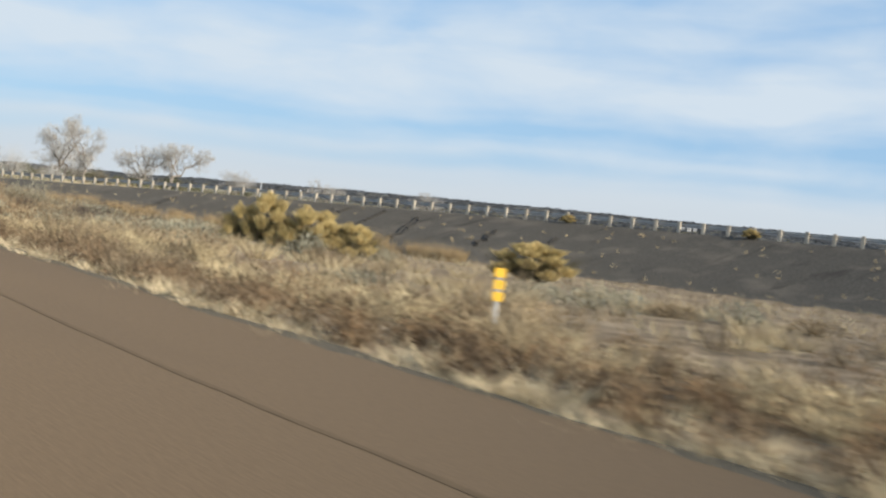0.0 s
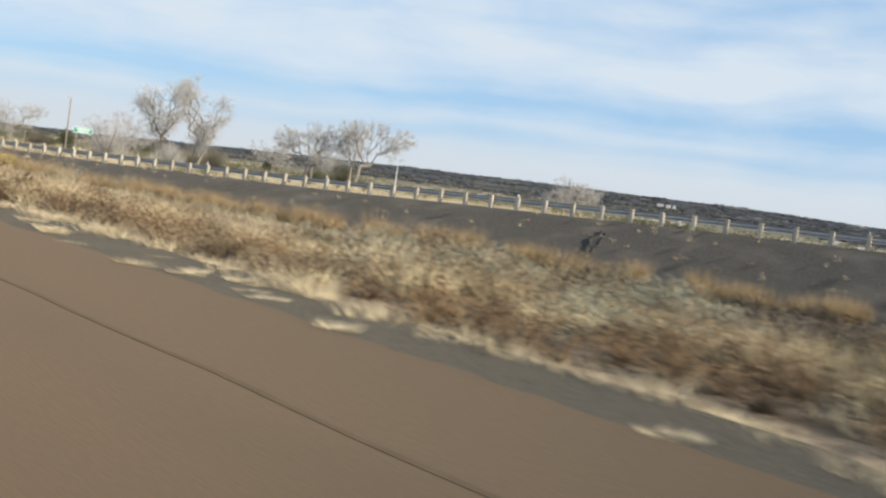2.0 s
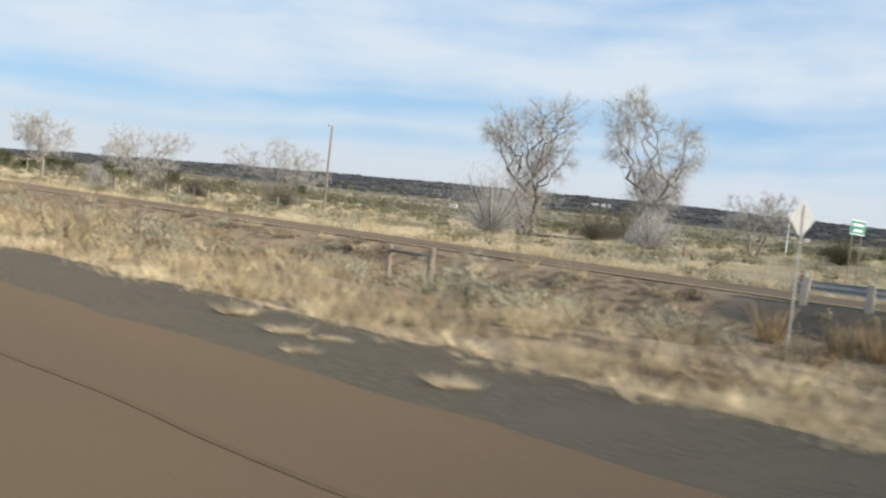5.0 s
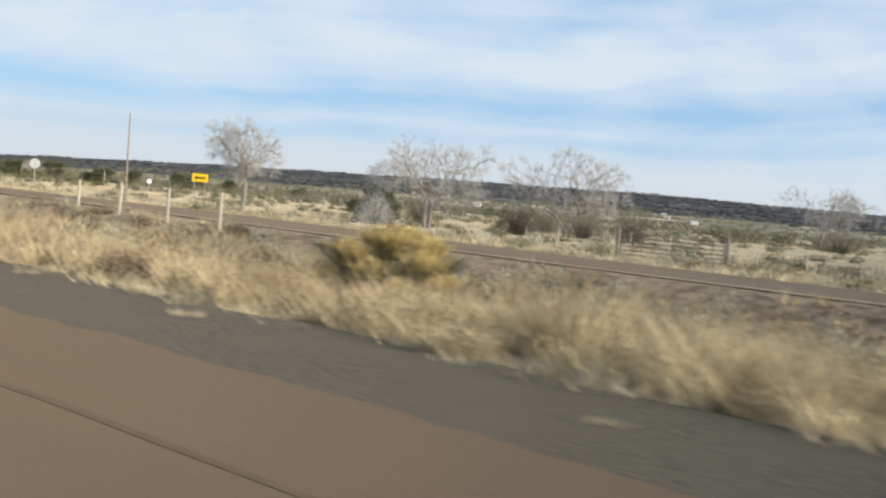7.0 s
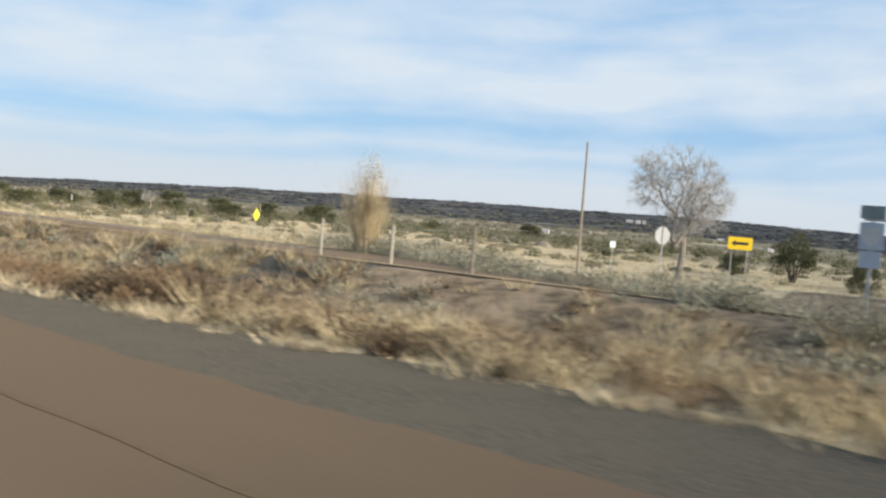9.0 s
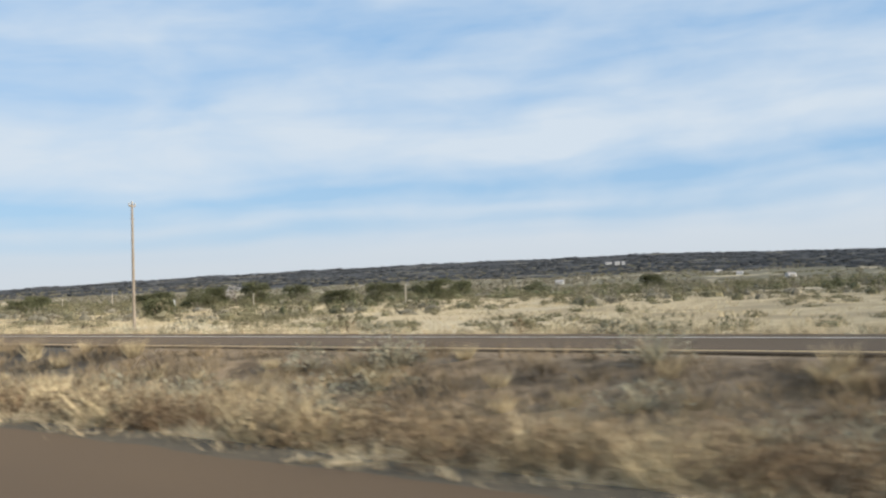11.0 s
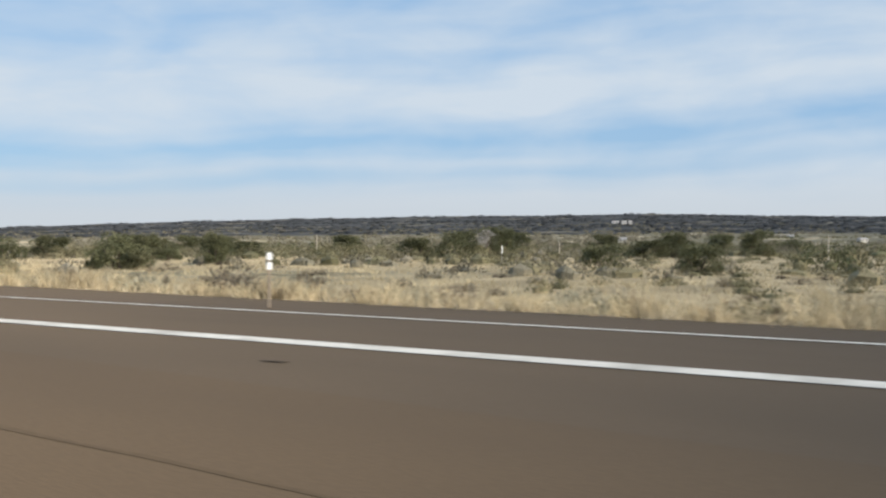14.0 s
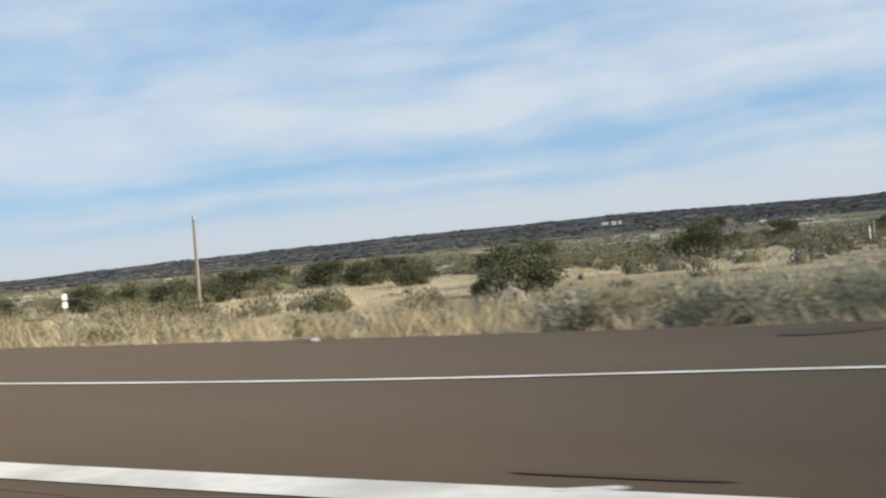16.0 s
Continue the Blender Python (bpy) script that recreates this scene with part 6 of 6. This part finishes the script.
def juniper_mesh(seed, n=7500):
    """Foliage of a low juniper: many small sprays gathered in uneven lobes, unit size."""
    r = np.random.default_rng(seed)
    lobes = 34
    a, u = r.uniform(0, 6.283, lobes), r.uniform(0.12, 0.95, lobes)
    rad = np.sqrt(np.clip(1 - (u - 0.25) ** 2 * 1.2, 0.05, 1)) * r.uniform(0.16, 0.42, lobes)
    c = np.stack([np.cos(a) * rad, np.sin(a) * rad, u * 0.86], -1)
    s = r.uniform(0.11, 0.18, lobes)
    k = r.integers(0, lobes, n)
    d = r.normal(0, 1, (n, 3))
    d /= np.linalg.norm(d, axis=1)[:, None]
    p = c[k] + d * (s[k] * r.uniform(0.55, 1.08, n))[:, None] * np.array([1, 1, 0.9])
    p[:, 2] = np.maximum(p[:, 2], 0.0)
    e1, e2 = r.normal(0, 1, (n, 3)), d + r.normal(0, 0.5, (n, 3))
    e1 /= np.linalg.norm(e1, axis=1)[:, None]
    e2[:, 2] += 0.5
    e2 /= np.linalg.norm(e2, axis=1)[:, None]
    w, l = 0.026, 0.042
    v = np.stack([p - e1 * w / 2, p + e1 * w / 2, p + e2 * l], 1).reshape(-1, 3)
    return mesh_from("foliage", v, np.arange(3 * n).reshape(n, 3), M_juniper)


def juniper_stem():
    bm = bmesh.new()
    rr = random.Random(4)
    for k in range(5):
        a = k * 1.256 + 0.4
        p0, p1 = Vector((0, 0, -0.08)), Vector((math.cos(a) * 0.22, math.sin(a) * 0.22, rr.uniform(0.4, 0.7)))
        q = (p1 - p0).to_track_quat("Z", "Y").to_matrix().to_4x4()
        bmesh.ops.create_cone(bm, segments=6, radius1=0.035, radius2=0.010, depth=(p1 - p0).length, matrix=Matrix.Translation((p0 + p1) / 2) @ q)
    me = bpy.data.meshes.new("trunk")
    bm.to_mesh(me)
    bm.free()
    me.materials.append(M_darkbark)
    return me


JUN = [juniper_mesh(300 + k) for k in range(4)]
STEM = juniper_stem()


def juniper(x, y, w, h, k, label="dark green juniper on the dry plain", raise_=0.0):
    z = gz(x, y)
    o = thing("juniper", x, y, z, label, "tree", "junipers on the plain")
    t = part("trunk", STEM, None, o)
    t.matrix_basis = Matrix.Diagonal((w, w, h, 1))
    c = part("crown", JUN[k % 4], None, o)
    c.matrix_basis = Matrix.Translation((0, 0, raise_ * h)) @ Matrix.Rotation(k * 1.7, 4, "Z") @ Matrix.Diagonal((w, w * 0.9, h * (1 - raise_), 1))
    return o


for k, (x, y, w, h) in enumerate(((62.6, 492.6, 7.0, 3.6), (66.0, 495.5, 4.6, 3.2), (84, 505, 4.4, 3.7), (86.5, 508, 2.6, 2.6), (143, 517, 8.5, 4.2), (151, 522, 7.5, 4.6), (165, 525, 8.5, 5.2),
                                  (124, 508, 6.5, 3.2), (130.5, 514.6, 6.5, 3.4), (157, 488, 9, 3.0), (172, 492, 6, 4.2), (180, 480, 8, 4.4), (205, 510, 9, 4.6), (215, 505, 8, 4.2),
                                  (82, 440, 5, 2.4), (92, 455, 6, 2.6), (99.5, 313, 4.4, 4.5), (104, 322, 3.6, 2.2), (92, 303, 3.4, 2.2),
                                  (70, 540, 6, 3), (80, 548, 7, 3.2), (92, 556, 8, 3.4), (103, 545, 7, 3.0), (112, 560, 8, 3.6), (122, 552, 7, 3.2), (132, 566, 8, 3.8), (76, 565, 7, 3.2), (60, 556, 5, 2.6),
                                  (95, 530, 5, 2.4), (108, 528, 6, 2.6), (190, 540, 9, 4.5), (225, 540, 9, 4.5), (240, 500, 9, 4), (250, 470, 9, 4), (128, 590, 9, 4), (150, 600, 9, 4), (100, 590, 8, 3.6), (170, 570, 9, 4))):
    juniper(x, y, w, h * 1.15, k, raise_=0.28 if (x, y) == (99.5, 313) else 0.0)


# yellow rabbitbrush: many rounded heads on a woody base
def rabbit_meshes(seed):
    r = np.random.default_rng(seed)
    lobes = 15
    a, u = np.arange(lobes) * 2.4 + r.uniform(-0.3, 0.3, lobes), np.linspace(0.12, 0.95, lobes) + r.uniform(-0.05, 0.05, lobes)
    rad = np.sqrt(np.clip(1 - u * u, 0, 1)) * r.uniform(0.36, 0.46, lobes)
    P = np.stack([np.cos(a) * rad, np.sin(a) * rad, u * 0.66], -1)
    v, f = blades(P, 330, r.uniform(0.13, 0.20, lobes), 0.085, 0.010, 0.55, seed, 0.22)
    v2, f2 = domes(P + np.array([0, 0, 0.05]), 330, r.uniform(0.12, 0.17, lobes), r.uniform(0.17, 0.24, lobes), 0.018, seed + 1, 0.0)
    heads = mesh_from("foliage", np.concatenate([v, v2]), np.concatenate([f, f2 + len(v)]), M_rabbit)
    v, f = blades(np.zeros((1, 3)), 700, 0.55, 0.12, 0.016, 0.75, seed + 2, 0.3)
    return heads, mesh_from("woody_base", v, f, M_rabbitstem)


RAB = [rabbit_meshes(500), rabbit_meshes(510), rabbit_meshes(520)]


def rabbitbrush(x, y, w, h, k, label="dense yellow rabbitbrush among dry weeds"):
    z = gz(x, y)
    o = thing("rabbitbrush", x, y, z, label, "bush", "rabbitbrush by the road")
    hd, st = RAB[k % 3]
    for nm, me in (("foliage", hd), ("woody_base", st)):
        q = part(nm, me, None, o)
        q.matrix_basis = Matrix.Rotation(k * 2.1, 4, "Z") @ Matrix.Diagonal((w, w, h * 1.15, 1))
    return o


for k, (x, y, w, h) in enumerate(((15.7, 25.5, 1.9, 1.35), (14.75, 26.2, 1.25, 1.6), (16.5, 24.8, 1.5, 1.05), (14.25, 26.7, 1.0, 1.2), (23.4, 25.0, 2.5, 1.3), (10.8, 218.5, 1.9, 1.15), (8.35, 342.9, 2.0, 1.45), (30.2, 149.2, 1.7, 1.3),
                                  (62.5, 63.5, 1.3, 0.7), (66.5, 49.0, 1.3, 0.8))):
    rabbitbrush(x, y, w, h, k)

# ------------------------------------------------------------------ litter and stones
for k, (x, y, w, l, h) in enumerate(((5.2, 11.2, 0.06, 0.35, 0.03), (4.99, 21.25, 0.06, 0.05, 0.02), (6.4, 196.5, 0.25, 0.2, 0.12), (13.5, 288.9, 0.35, 0.2, 0.14), (8.9, 275.6, 0.3, 0.22, 0.10), (11.6, 297.0, 0.25, 0.18, 0.1),
                                     (8.9, 397.5, 0.10, 0.22, 0.02), (9.4, 399.0, 0.08, 0.18, 0.02), (4.6, 450.9, 0.05, 0.3, 0.012), (12.6, 461.0, 0.2, 0.12, 0.05), (5.9, 237.8, 0.06, 0.25, 0.02), (13.9, 444, 0.12, 0.1, 0.04), (10.5, 224.6, 0.3, 0.2, 0.1))):
    bm = box_bm(w, l, h, min(w, l, h) * 0.2)
    for v in bm.verts:
        v.co += Vector((rs.gauss(0, w * 0.06), rs.gauss(0, l * 0.06), 0))
    ob = part("litter", bm, M_litter)
    on_road = x < float(edge_x(y)) or (y > 376)
    ob.matrix_basis = pose(x, y, 0.004 if on_road else max(gz(x, y), -0.018 if x < float(grass_x(y)) else -9), 0, 0, rs.uniform(0, 180))
    tagged(ob, "scrap of white litter by the road", "litter", "litter along the verge")
